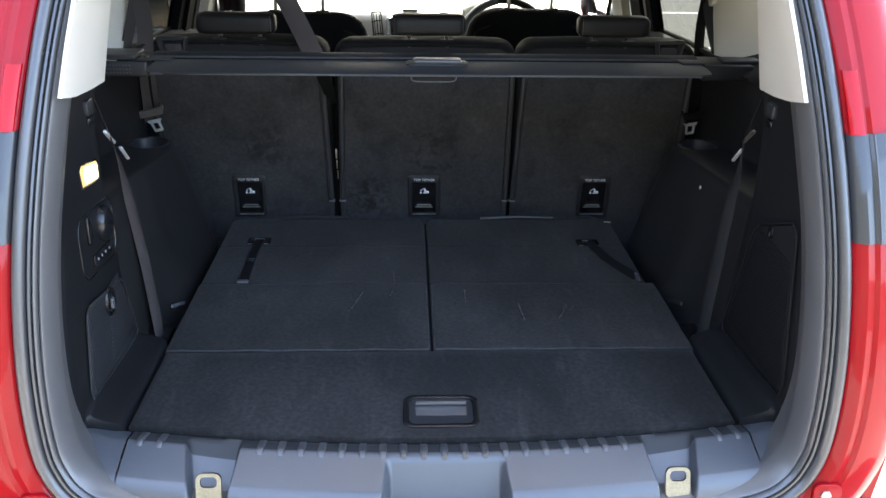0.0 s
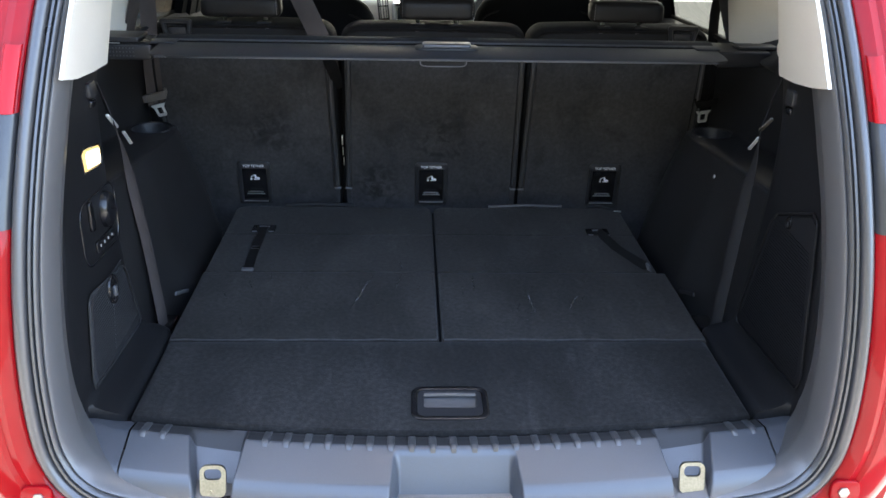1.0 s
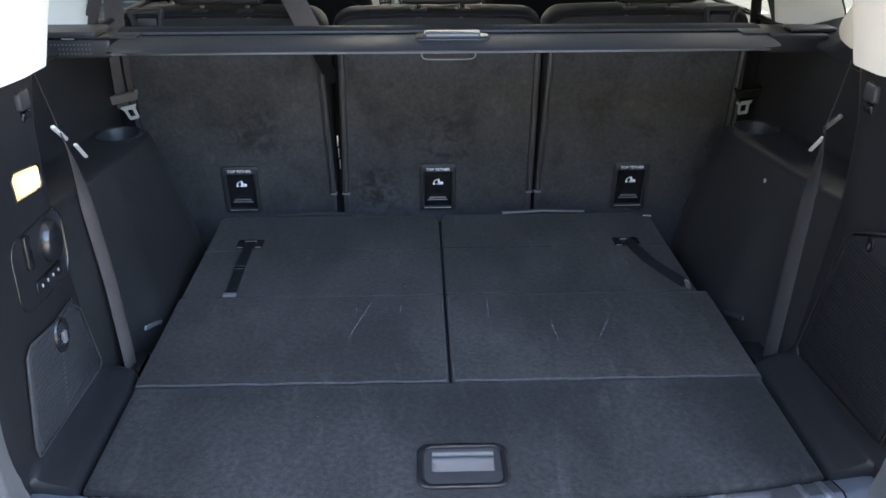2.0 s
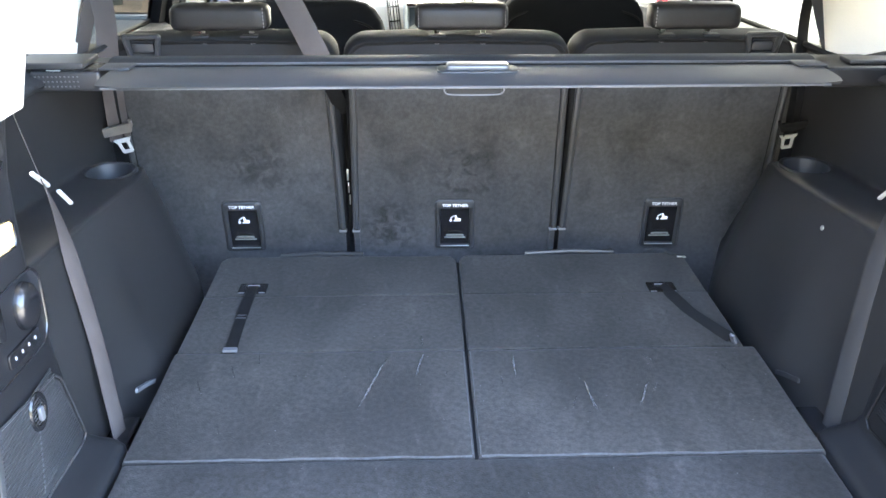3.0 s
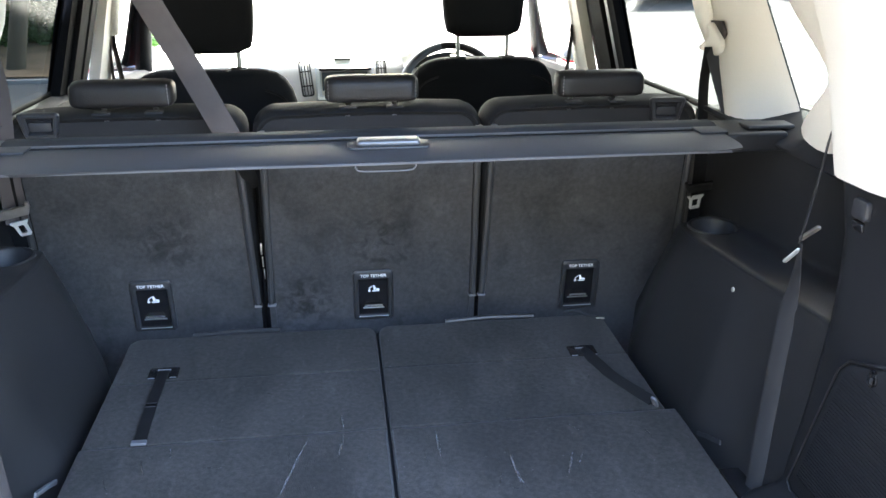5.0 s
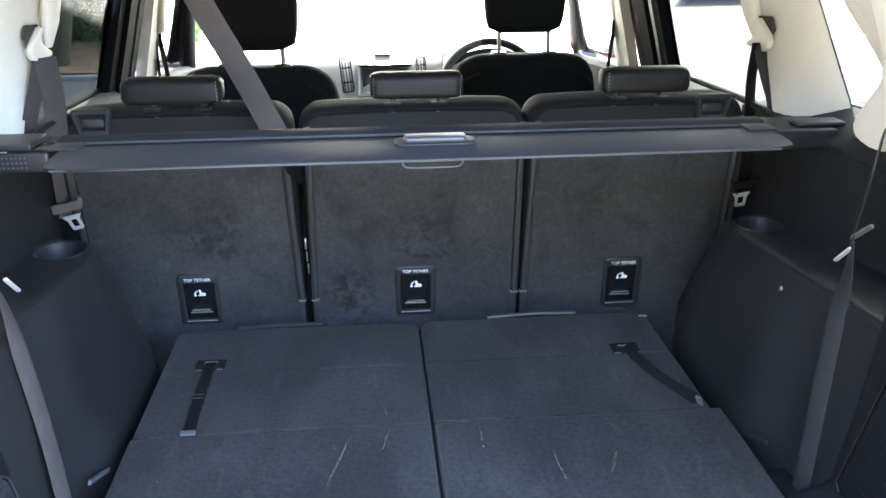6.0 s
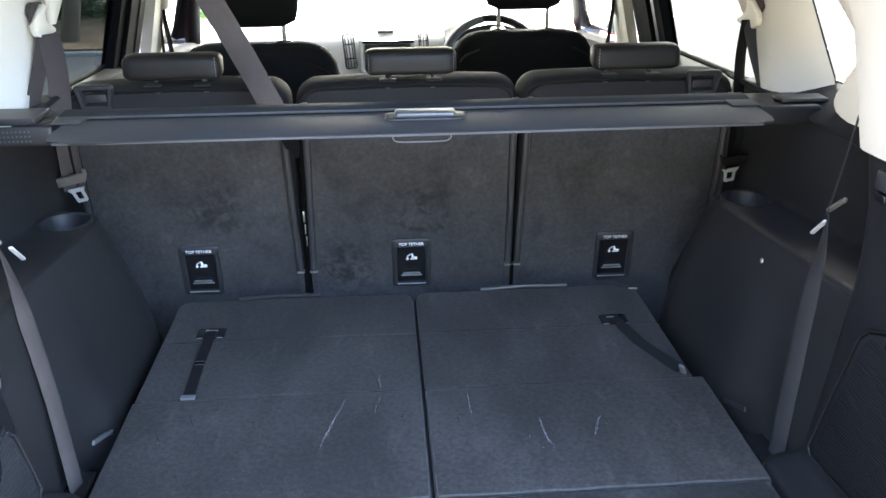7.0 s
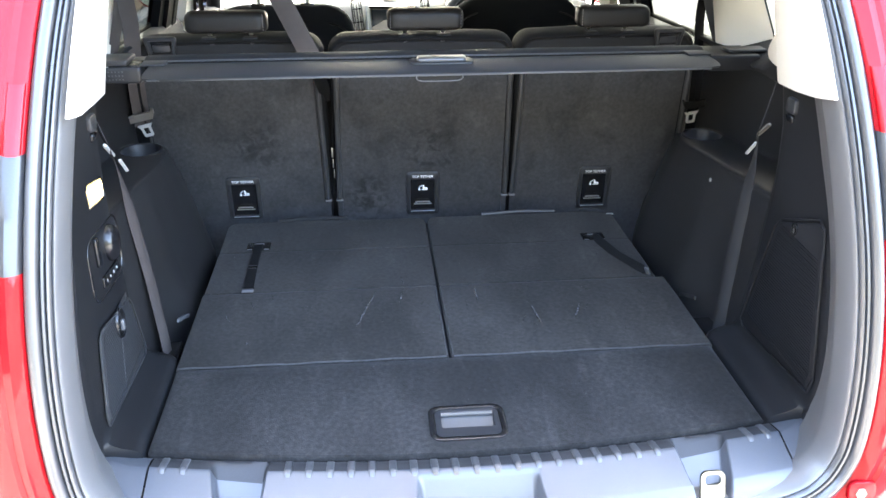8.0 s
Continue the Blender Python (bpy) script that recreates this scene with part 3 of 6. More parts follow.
structure("backdrop", loft(rows), WOODLAND, "unseen row of dark trees added to shape light and reflections", "trees")

# wheels carry the shell
for s in (-1, 1):
    for y in (0.75, 3.58):
        wh = thing("wheel", (s * 0.79, y, 0.0), "black tyre on a silver alloy rim", "wheel", "wheels of the car")
        part("tyre", tube([(s * 0.69, y, 0.32), (s * 0.70, y, 0.32), (s * 0.88, y, 0.32), (s * 0.89, y, 0.32)], [0.29, 0.32, 0.32, 0.29], 28), TYRE, wh)
        part("rim", tube([(s * 0.885, y, 0.32), (s * 0.897, y, 0.32)], [0.21, 0.19], 24), SILVER, wh)

# the tailgate, swung up over the opening
tg = thing("tailgate", (0, 0.42, 1.70), "red tailgate swung up over the boot opening", "tailgate", "", "structure")
HINGE, TOP_END = Vector((0, 0.40, 1.715)), Vector((0, -0.42, 2.42))


def gate_point(u, v, lift):
    """u across, v from hinge to lower edge."""
    p = HINGE.lerp(TOP_END, v)
    w = 0.60 + 0.10 * math.sin(math.pi * min(1, v * 1.1))
    return Vector((u * w, p.y - 0.02 * (1 - u * u), p.z + lift + 0.05 * (1 - u * u) + 0.10 * v * v))


def gate_sheet(u0, u1, v0, v1, lift, n=10):
    return loft([[gate_point(lerp(u0, u1, i / n), lerp(v0, v1, j / n), lift) for i in range(n + 1)] for j in range(n + 1)])


part("lower_skin", thicken(gate_sheet(-1, 1, 0.50, 1, 0.05), 0.012), RED, tg)
part("inner_lining", thicken(gate_sheet(-0.97, 0.97, 0.50, 0.98, 0.0), 0.006), TRIM, tg, "black plastic tailgate lining")
part("header", thicken(gate_sheet(-1, 1, 0.0, 0.10, 0.02), 0.02), TRIM, tg)
for u0, u1 in ((-1, -0.86), (0.86, 1)):
    part("window_frame", thicken(gate_sheet(u0, u1, 0.10, 0.50, 0.02), 0.02), TRIM, tg)
gw = part("pane", gate_sheet(-0.86, 0.86, 0.10, 0.50, 0.03), GLASS_DARK, tg, "dark rear window glass")


def sill_z(y):
    """Height of the window line along the car."""
    return table(y, [0.3, 0.85, 1.2, 1.9, 2.2, 2.9], [1.20, 1.185, 1.105, 1.078, 1.03, 0.97])


for s, side in ((-1, "left"), (1, "right")):
    # outer skin below the windows
    structure("body_side", thicken(loft([[(s * (0.90 - 0.06 * k ** 2 + (0.0 if z < 1.0 else -0.02)), y, z) for k, z in ((0.6, 0.25), (0.2, 0.5), (0.0, 0.75), (0.25, min(1.0, sill_z(y) - 0.12)), (1.0, sill_z(y) - table(y, [1.95, 2.2], [0.022, 0.062])))] for y in np.linspace(0.26, 3.6, 24)]), 0.02),
              RED, "glossy red body side below the windows", "bodywork", 30)
    # inner door lining with a top ledge that catches the sky
    structure("door_lining", loft([[(s * 0.74, y, 0.40), (s * 0.755, y, 0.80), (s * 0.76, y, sill_z(y) - 0.05), (s * 0.765, y, sill_z(y) - 0.015), (s * 0.78, y, sill_z(y) - 0.002), (s * 0.811, y, sill_z(y) - 0.001)] for y in np.linspace(1.10, 3.0, 24)]),
              TRIM_SOFT, "dark soft plastic door lining and ledge", "trim")


# ---- pillars and windows ----
A_Y = {-1: 2.78, 1: 2.98}      # where each windscreen pillar stands along the car


def well(v, a, b):
    """0 up to a, 1 from b on, straight between."""
    return max(0.0, min(1.0, (v - a) / (b - a)))


def sheet(rows, t=0.006):
    return thicken(loft([[Vector(p) for p in r] for r in rows]), t)


for s, side in ((-1, "left"), (1, "right")):
    # D-pillar: rear face beside the opening, then a lobe farther forward and out
    dp = thing("d_pillar_trim", (s * 0.58, 0.30, 1.21), "cream plastic pillar trim beside the tailgate opening", "pillar trim", "pillar trims", "structure")
    rows = []
    for k in range(13):
        t = k / 12
        z = lerp(1.222, 1.66, t)
        xr = table(z, [1.22, 1.37, 1.50, 1.66], [0.546, 0.532, 0.500, 0.42])
        yr = open_y(z) + 0.010
        yf = table(z, [1.21, 1.28, 1.38, 1.66], [0.425, 0.455, 0.500, 0.60]) if s < 0 else table(z, [1.21, 1.36, 1.66], [0.396, 0.440, 0.56])
        low = 1.0 - t
        rows.append([(s * xr, yr, z + 0.018 * low), (s * (xr + 0.001), yr + 0.03, z + 0.012 * low), (s * (xr + 0.006), yr + 0.065, z + 0.005 * low), (s * (xr + 0.022), lerp(yr, yf, 0.62), z - 0.009 * low), (s * (xr + 0.029), yf - 0.02, z - 0.014 * low),
                     (s * (xr + 0.035), yf - 0.004, z - 0.015 * low), (s * (xr + 0.048), yf, z - 0.015 * low), (s * (xr + 0.12), yf + 0.012, z - 0.012 * low)])
    part("cap_seam", tube([Vector(p) + Vector((-s * 0.0012, -0.0006, 0)) for p in rows[5][:6]], 0.0014, 6), FLANGE, dp)
    part("pillar_face", sheet(rows), CREAM, dp)
    lobe = []
    for z in (1.181, 1.184, 1.188, 1.193, 1.200, 1.210, 1.225, 1.245, 1.265, 1.282, 1.30, 1.325, 1.35, 1.38, 1.44, 1.50, 1.60):
        yf = table(z, [1.181, 1.184, 1.188, 1.195, 1.205, 1.225, 1.25, 1.27, 1.285, 1.305, 1.33, 1.38, 1.60], [0.640, 0.662, 0.678, 0.688, 0.689, 0.676, 0.654, 0.640, 0.635, 0.644, 0.667, 0.722, 0.90])
        x = table(z, [1.18, 1.30, 1.60], [0.690, 0.692, 0.60])
        up_z = max(0.0, 1 - (z - 1.181) / 0.2)
        lobe.append([(s * (x - 0.015), 0.40, z + 0.034 * up_z), (s * (x - 0.006), 0.50, z + 0.021 * up_z), (s * x, yf - 0.05, z), (s * (x + 0.003), yf - 0.012, z), (s * (x + 0.012), yf, z), (s * (x + 0.03), yf + 0.002, z)])
    part("pillar_lobe", sheet(lobe), CREAM, dp)

    # C-pillar between the door window and the quarter window
    cp = thing("c_pillar_trim", (s * 0.72, 0.98, 1.16), "cream plastic pillar trim with a belt guide", "pillar trim", "pillar trims", "structure")
    rows = []
    for k in range(-1, 11):
        t = k / 10
        z = lerp(0.0, 0.44, t)
        fy, ry = lerp(0.965, 1.36, t), lerp(0.850, 1.125, t)
        fx, rx = table(t, [0, 0.25, 0.4, 1], [0.722 if s < 0 else 0.704, 0.723 if s < 0 else 0.716, 0.724, 0.668]), table(t, [0, 0.4, 1], [0.772, 0.740, 0.67])
        rows.append([(s * (fx + 0.10), fy + 0.09, 1.13 + z), (s * (fx + 0.055), fy + 0.085, 1.13 + z), (s * (fx + 0.018), fy + 0.06, 1.14 + z), (s * fx, fy, 1.155 + z),
                     (s * (fx + 0.010), lerp(fy, ry, 0.25), 1.163 + z), (s * lerp(fx, rx, 0.6), lerp(fy, ry, 0.6), 1.178 + z), (s * (rx - 0.004), ry + 0.006, 1.192 + z), (s * rx, ry, 1.193 + z), (s * (rx + 0.004), ry + 0.012, 1.195 + z), (s * (rx + 0.012), ry + 0.05, 1.197 + z)])
    part("pillar_face", sheet(rows), CREAM, cp)
    # belt guide cover: a hanging lobe
    cover = []
    for k in range(9):
        t = k / 8
        z = lerp(1.283 if s < 0 else 1.277, 1.46, t)
        w = 0.034 * min(1, 0.35 + 2.2 * t) if t < 0.3 else 0.034
        c = Vector((s * table(z, [1.27, 1.46], [0.710 if s < 0 else 0.724, 0.680]), lerp(1.135, 1.175, t), z))
        cover.append([c + Vector((-s * 0.016 * math.cos(a) * min(1, 0.5 + 2 * t), w * math.sin(a), 0)) for a in (2 * math.pi * j / 14 for j in range(14))])
    part("belt_guide_cover", loft(cover, around=True, caps=True), CREAM, cp)
    guide = thing("belt_guide", (s * 0.703, 1.075, 1.28), "cream belt guide hook on the pillar", "belt guide", "belt guides")
    gm = plane_at((s * 0.711, 0.0, 0.0 if s < 0 else -0.007), (0, -s, 0), (0, 0, 1))

    def flat(points):
        line = [(-s * y, z) for y, z in points]
        return line if s < 0 else line[::-1]
    part("hook", slab(flat([(1.092, 1.327), (1.070, 1.316), (1.050, 1.306), (1.039, 1.300), (1.031, 1.288), (1.036, 1.275), (1.054, 1.266), (1.080, 1.263), (1.097, 1.267), (1.127, 1.269), (1.128, 1.277), (1.106, 1.288), (1.090, 1.297), (1.090, 1.309), (1.106, 1.321)]),
                      gm, 0.013, 0.0035, 3), CREAM, guide)
    part("belt_slot", slab(flat([(1.064, 1.333), (1.112, 1.329), (1.100, 1.293), (1.052, 1.297), (1.042, 1.310)]), gm @ Matrix.Translation((0, 0, -0.006)), 0.007, 0.001), WEB_BROWN, guide, "dark slot for the belt")
    part("hook_stem", box(min(s * 0.706, s * 0.727), max(s * 0.706, s * 0.727), 1.056, 1.090, 1.274 if s < 0 else 1.268, 1.292 if s < 0 else 1.286, 0.005), CREAM, guide)

    # quarter window behind it
    qw = thing("window_1" if s < 0 else "window_2", (s * 0.79, 0.6, 1.2), "rear quarter window glass", "window", "", "structure")
    q = [(0.95, 1.180), (0.34, 1.235), (0.50, 1.50), (1.22, 1.53)]
    pane = part("pane", loft([[(s * 0.825, y, z) for y, z in (q[0], q[1])], [(s * 0.745, y, z) for y, z in (q[3], q[2])]]), GLASS_DARK, qw)
    part("window_surround", tube([(s * 0.785, 0.845, 1.190), (s * 0.785, 0.36, 1.228)], 0.008, 8), SATIN, qw)
    part("window_surround", tube([(s * 0.780, 0.850, 1.193), (s * 0.748, 0.962, 1.369), (s * 0.69, 1.115, 1.60)], 0.0035, 8), TRIM_SOFT, qw)

    # rear and front door windows, with frames
    n = 3 if s < 0 else 4
    dw = thing("window_%d" % n, (s * 0.80, 1.5, 1.1), "rear door window glass", "window", "", "structure")
    f0, f1 = (1.68, 1.93) if s < 0 else (1.79, 2.05)
    pane = part("pane", loft([[(s * 0.8155, 1.08, sill_z(1.1) - 0.05), (s * 0.8155, f0 + 0.05, sill_z(f0) - 0.05)], [(s * 0.70, 1.22, 1.53), (s * 0.70, f0 + 0.12, 1.53)]]), GLASS_DARK, dw)
    part("window_seal", tube([(s * 0.805, y, sill_z(y) + 0.004) for y in np.linspace(1.08, f0 + 0.05, 16)], 0.0065, 8), FRAMEBLACK, dw)
    fr = []
    for t in (0, 0.25, 0.5, 0.75, 1):
        z = lerp(sill_z(1.8) - 0.05, 1.56, t)
        x = lerp(0.795, 0.69, t)
        fr.append([(s * (x + 0.02), f0 + 0.13 * t, z), (s * (x - 0.005), f0 + 0.004 + 0.13 * t, z), (s * (x - 0.008), f0 + 0.05 + 0.13 * t, z), (s * (x - 0.02), f0 + 0.06 + 0.13 * t, z),
                   (s * (x - 0.022), f0 + 0.17 + 0.13 * t, z), (s * (x - 0.012), f0 + 0.18 + 0.13 * t, z), (s * (x + 0.01), f1 + 0.13 * t, z), (s * (x + 0.04), f1 + 0.14 * t, z)])
    if s < 0:
        fr = [[(x, y + 0.09 * (z - 1.0), z) for x, y, z in r[:3] + [(r[3][0], r[3][1] - 0.005, r[3][2]), (r[3][0], r[3][1] + 0.075, r[3][2]), (r[3][0] + 0.004, r[3][1] + 0.080, r[3][2]), (r[3][0] + 0.002, r[3][1] + 0.145, r[3][2]), (r[3][0] - 0.030, r[3][1] + 0.155, r[3][2])]] for r in fr]
    else:
        fr = [[(r[0][0], r[0][1] - 0.03, r[0][2]), (r[1][0], r[1][1] - 0.03, r[1][2])] + r[2:6] + [(r[6][0] - 0.012, r[6][1] + 0.02, r[6][2]), (r[7][0], r[7][1] + 0.09, r[7][2])] for r in fr]
    part("door_frame", loft(fr), FRAMEBLACK, dw)
    back = [(s * lerp(0.832, 0.727, t), lerp(sill_z(1.8) - 0.05, 1.56, t), 0.13 * t) for t in (0, 0.5, 1)]
    part("frame_backing", thicken(loft([[(x, f0 + (0.04 if s < 0 else -0.01) + d, z), (x, f1 + (0.02 if s < 0 else 0.03) + d, z)] for x, z, d in back]), 0.004), FRAMEBLACK, dw)
    if s > 0:
        part("frame_gloss_strip", loft([[(r[2][0] - s * 0.002, r[2][1] - 0.034, r[2][2]), (r[2][0] - s * 0.003, r[2][1] - 0.010, r[2][2])] for r in fr]), GRIP, dw)

    bp = thing("b_pillar_trim", (s * 0.75, f1 + 0.1, 1.05), "cream plastic middle pillar trim with a belt", "pillar trim", "pillar trims", "structure")
    rows = []
    f1 += 0.03 if s < 0 else 0.0
    for k in range(7):
        t = k / 6
        z = lerp(0.95, 1.55, t)
        x, y = lerp(0.775, 0.66, t), f1 + 0.12 * t
        bulge = 0.004
        rows.append([(s * (x + 0.03), y, z), (s * x, y + 0.006, z), (s * (x - bulge), y + 0.05, z), (s * (x - bulge), y + 0.13, z), (s * x, y + 0.17, z), (s * (x + 0.03), y + 0.18, z)])
    part("pillar_face", sheet(rows), CREAM, bp)
    cover = []
    for k in range(8):
        t = k / 7
        z = lerp(1.19, 1.42, t)
        w = 0.038 * min(1, 0.4 + 2 * t)
        c = Vector((s * lerp(0.722 if s < 0 else 0.738, 0.690, t), f1 + 0.13 + 0.05 * t, z))
        cover.append([c + Vector((-s * 0.018 * math.cos(a), w * math.sin(a), 0)) for a in (2 * math.pi * j / 12 for j in range(12))])
    part("belt_guide_cover", loft(cover, around=True, caps=True), CREAM, bp)
    bb = thing("front_seat_belt", (s * 0.72, f1 + 0.14, 1.0), "dark front seat belt hanging from the middle pillar", "seat belt", "seat belts")
    upper, lower = ((0.738, 0.739), (0.726, 0.710)) if s < 0 else ((0.748, 0.765), (0.728, 0.712))
    # The left upper strap takes the lit tone, its right twin the black.
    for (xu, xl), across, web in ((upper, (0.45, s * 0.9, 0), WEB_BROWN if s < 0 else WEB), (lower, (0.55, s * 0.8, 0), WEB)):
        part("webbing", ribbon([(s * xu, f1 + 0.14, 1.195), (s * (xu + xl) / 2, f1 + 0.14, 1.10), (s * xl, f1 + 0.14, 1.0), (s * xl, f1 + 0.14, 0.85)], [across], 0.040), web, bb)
    gz = 1.205 if s < 0 else 1.195
    hooked = [(s * -p, q) for p, q in ((-0.022, 0.030), (-0.034, 0.010), (-0.032, -0.012), (-0.012, -0.022), (0.020, -0.018), (0.026, -0.008), (0.000, 0.000), (-0.006, 0.012), (0.004, 0.028))]
    part("guide", slab(hooked if s < 0 else hooked[::-1], plane_at((s * 0.738, f1 + 0.135, gz), (0, -s, 0), (0, 0, 1)), 0.012, 0.003), CREAM, bb)

    fw = thing("window_%d" % (n + 2), (s * 0.80, 2.6, 1.05), "front door window glass", "window", "", "structure")
    pane = part("pane", loft([[(s * 0.815, f1 + 0.15, sill_z(f1)), (s * 0.815, 3.0, sill_z(3.0))], [(s * 0.69, f1 + 0.30, 1.50), (s * 0.69, 2.75, 1.50)]]), GLASS_SIDE, fw)
    ap = [[Vector((s * x, y, z)) + Vector((s * (0.03 if s < 0 else 0.018) * math.cos(a), w * (1 if s < 0 else 0.6) * math.sin(a), 0)) for a in (2 * math.pi * k / 12 for k in range(12))]
          for x, y, z, w in ((0.80, A_Y[s] + 0.02, 0.93, 0.075), (0.79, A_Y[s], 1.02, 0.065), (0.755, A_Y[s] - 0.06, 1.22, 0.055), (0.68, A_Y[s] - 0.22, 1.52, 0.05))]
    structure("a_pillar", loft(ap, around=True, caps=True), FRAMEBLACK if s < 0 else TRIM_SOFT, "black windscreen pillar trim", "pillar trim")
    mc = Vector((s * (1.15 if s < 0 else 1.09), 3.36, 0.945))
    mir = thing("door_mirror", mc - Vector((0, 0, 0.1)), "red painted door mirror outside the front window", "door mirror", "door mirrors")
    rings = []
    for k in range(9):
        t = k / 8
        r = math.sin(lerp(0.5, 1.0, t) * math.pi) if k else 0.98
        rings.append([mc + Vector((0.115 * r * math.cos(a), 0.10 * t, 0.075 * r * math.sin(a))) for a in (2 * math.pi * j / 20 for j in range(20))])
    part("shell", loft(rings[:-1], around=True, caps=True), RED, mir)
    part("mirror_glass", slab([(0.080 * math.cos(a), 0.056 * math.sin(a)) for a in (2 * math.pi * j / 24 for j in range(24))], plane_at(mc + Vector((s * 0.02, -0.012, 0)), (1, -s * 0.10, 0), (0, -0.05, 1)), 0.003, 0.0), MIRROR, mir)
    part("mirror_arm", tube([mc - Vector((s * 0.09, -0.03, 0.05)), mc - Vector((s * 0.26, -0.05, 0.06))], 0.025, 8), GLOSS, mir)

ws = thing("window_7", (0, 3.0, 1.05), "windscreen glass", "window", "", "structure")
pane = part("pane", loft([[(x, 3.62 - 0.25 * (x / 0.8) ** 2, 1.0) for x in np.linspace(-0.78, 0.78, 13)], [(x, 2.78 - 0.1 * (x / 0.8) ** 2, 1.52) for x in np.linspace(-0.70, 0.70, 13)]]), GLASS, ws)
structure("bonnet", thicken(loft([[(x, y, 0.74 - 0.10 * (y - 3.3) - 0.12 * (abs(x) / 0.85) ** 3) for x in np.linspace(-0.82, 0.82, 13)] for y in np.linspace(3.35, 4.3, 10)]), 0.02), RED, "red painted bonnet beyond the windscreen", "bodywork")


# ---- boot side trims ----
CUP = (0.660, 0.882)


def arch_section(y):
    """Inner face of the wheel-arch trim at y: from the floor up its face, over the ledge, up to the shelf support."""
    ze = table(y, [0.33, 0.85, 0.90, 0.96, 1.02, 1.08, 1.14], [1.002, 0.950, 0.949, 0.935, 0.900, 0.845, 0.78])
    xe = table(y, [0.33, 0.80, 0.86, 0.92, 0.98, 1.04, 1.14], [0.600, 0.600, 0.602, 0.612, 0.632, 0.652, 0.675])
    xf = table(y, [0.33, 0.50, 0.62, 0.92, 1.0, 1.10, 1.16], [0.575, 0.568, 0.532, 0.530, 0.560, 0.615, 0.625])
    rise = 0.3 * max(0.0, y - 0.955)
    return [(xf - 0.004, 0.55), (xf, 0.66), (lerp(xf, xe, 0.22), lerp(0.66, ze, 0.28)), (lerp(xf, xe, 0.55), lerp(0.66, ze, 0.62)), (lerp(xf, xe, 0.85), lerp(0.66, ze, 0.87)),
            (xe - 0.003, ze - 0.014), (xe, ze - 0.005), (xe + 0.006, ze), (xe + 0.050, ze + 0.002 + rise * 0.5), (min(0.708, xe + 0.098), ze + 0.004 + rise),
            (0.716, ze + 0.020 + rise), (0.718, lerp(ze + rise, 1.15, 0.5)), (0.716, 1.135)]


def arch_sheet(s):
    """The arch trim as a fine sheet, with an opening where the cup recess sits."""
    rows = []
    for y in np.linspace(0.33, 1.14, 82):
        a = [arch_section(y + d) for d in (-0.02, 0, 0.02)]
        sec = [(sum(q[k][0] for q in a) / 3, y, sum(q[k][1] for q in a) / 3) for k in range(13)]
        rows.append([(s * p.x, p.y, p.z) for p in smooth_line(sec, 5)])
    bm = loft(rows)
    gone = [f for f in bm.faces if f.calc_center_median().z > 0.92 and f.calc_center_median().z < 0.98
            and math.hypot((abs(f.calc_center_median().x) - CUP[0]) / 0.93, f.calc_center_median().y - CUP[1]) < 0.0495]
    bmesh.ops.delete(bm, geom=gone, context="FACES")
    return thicken(bm, 0.003)


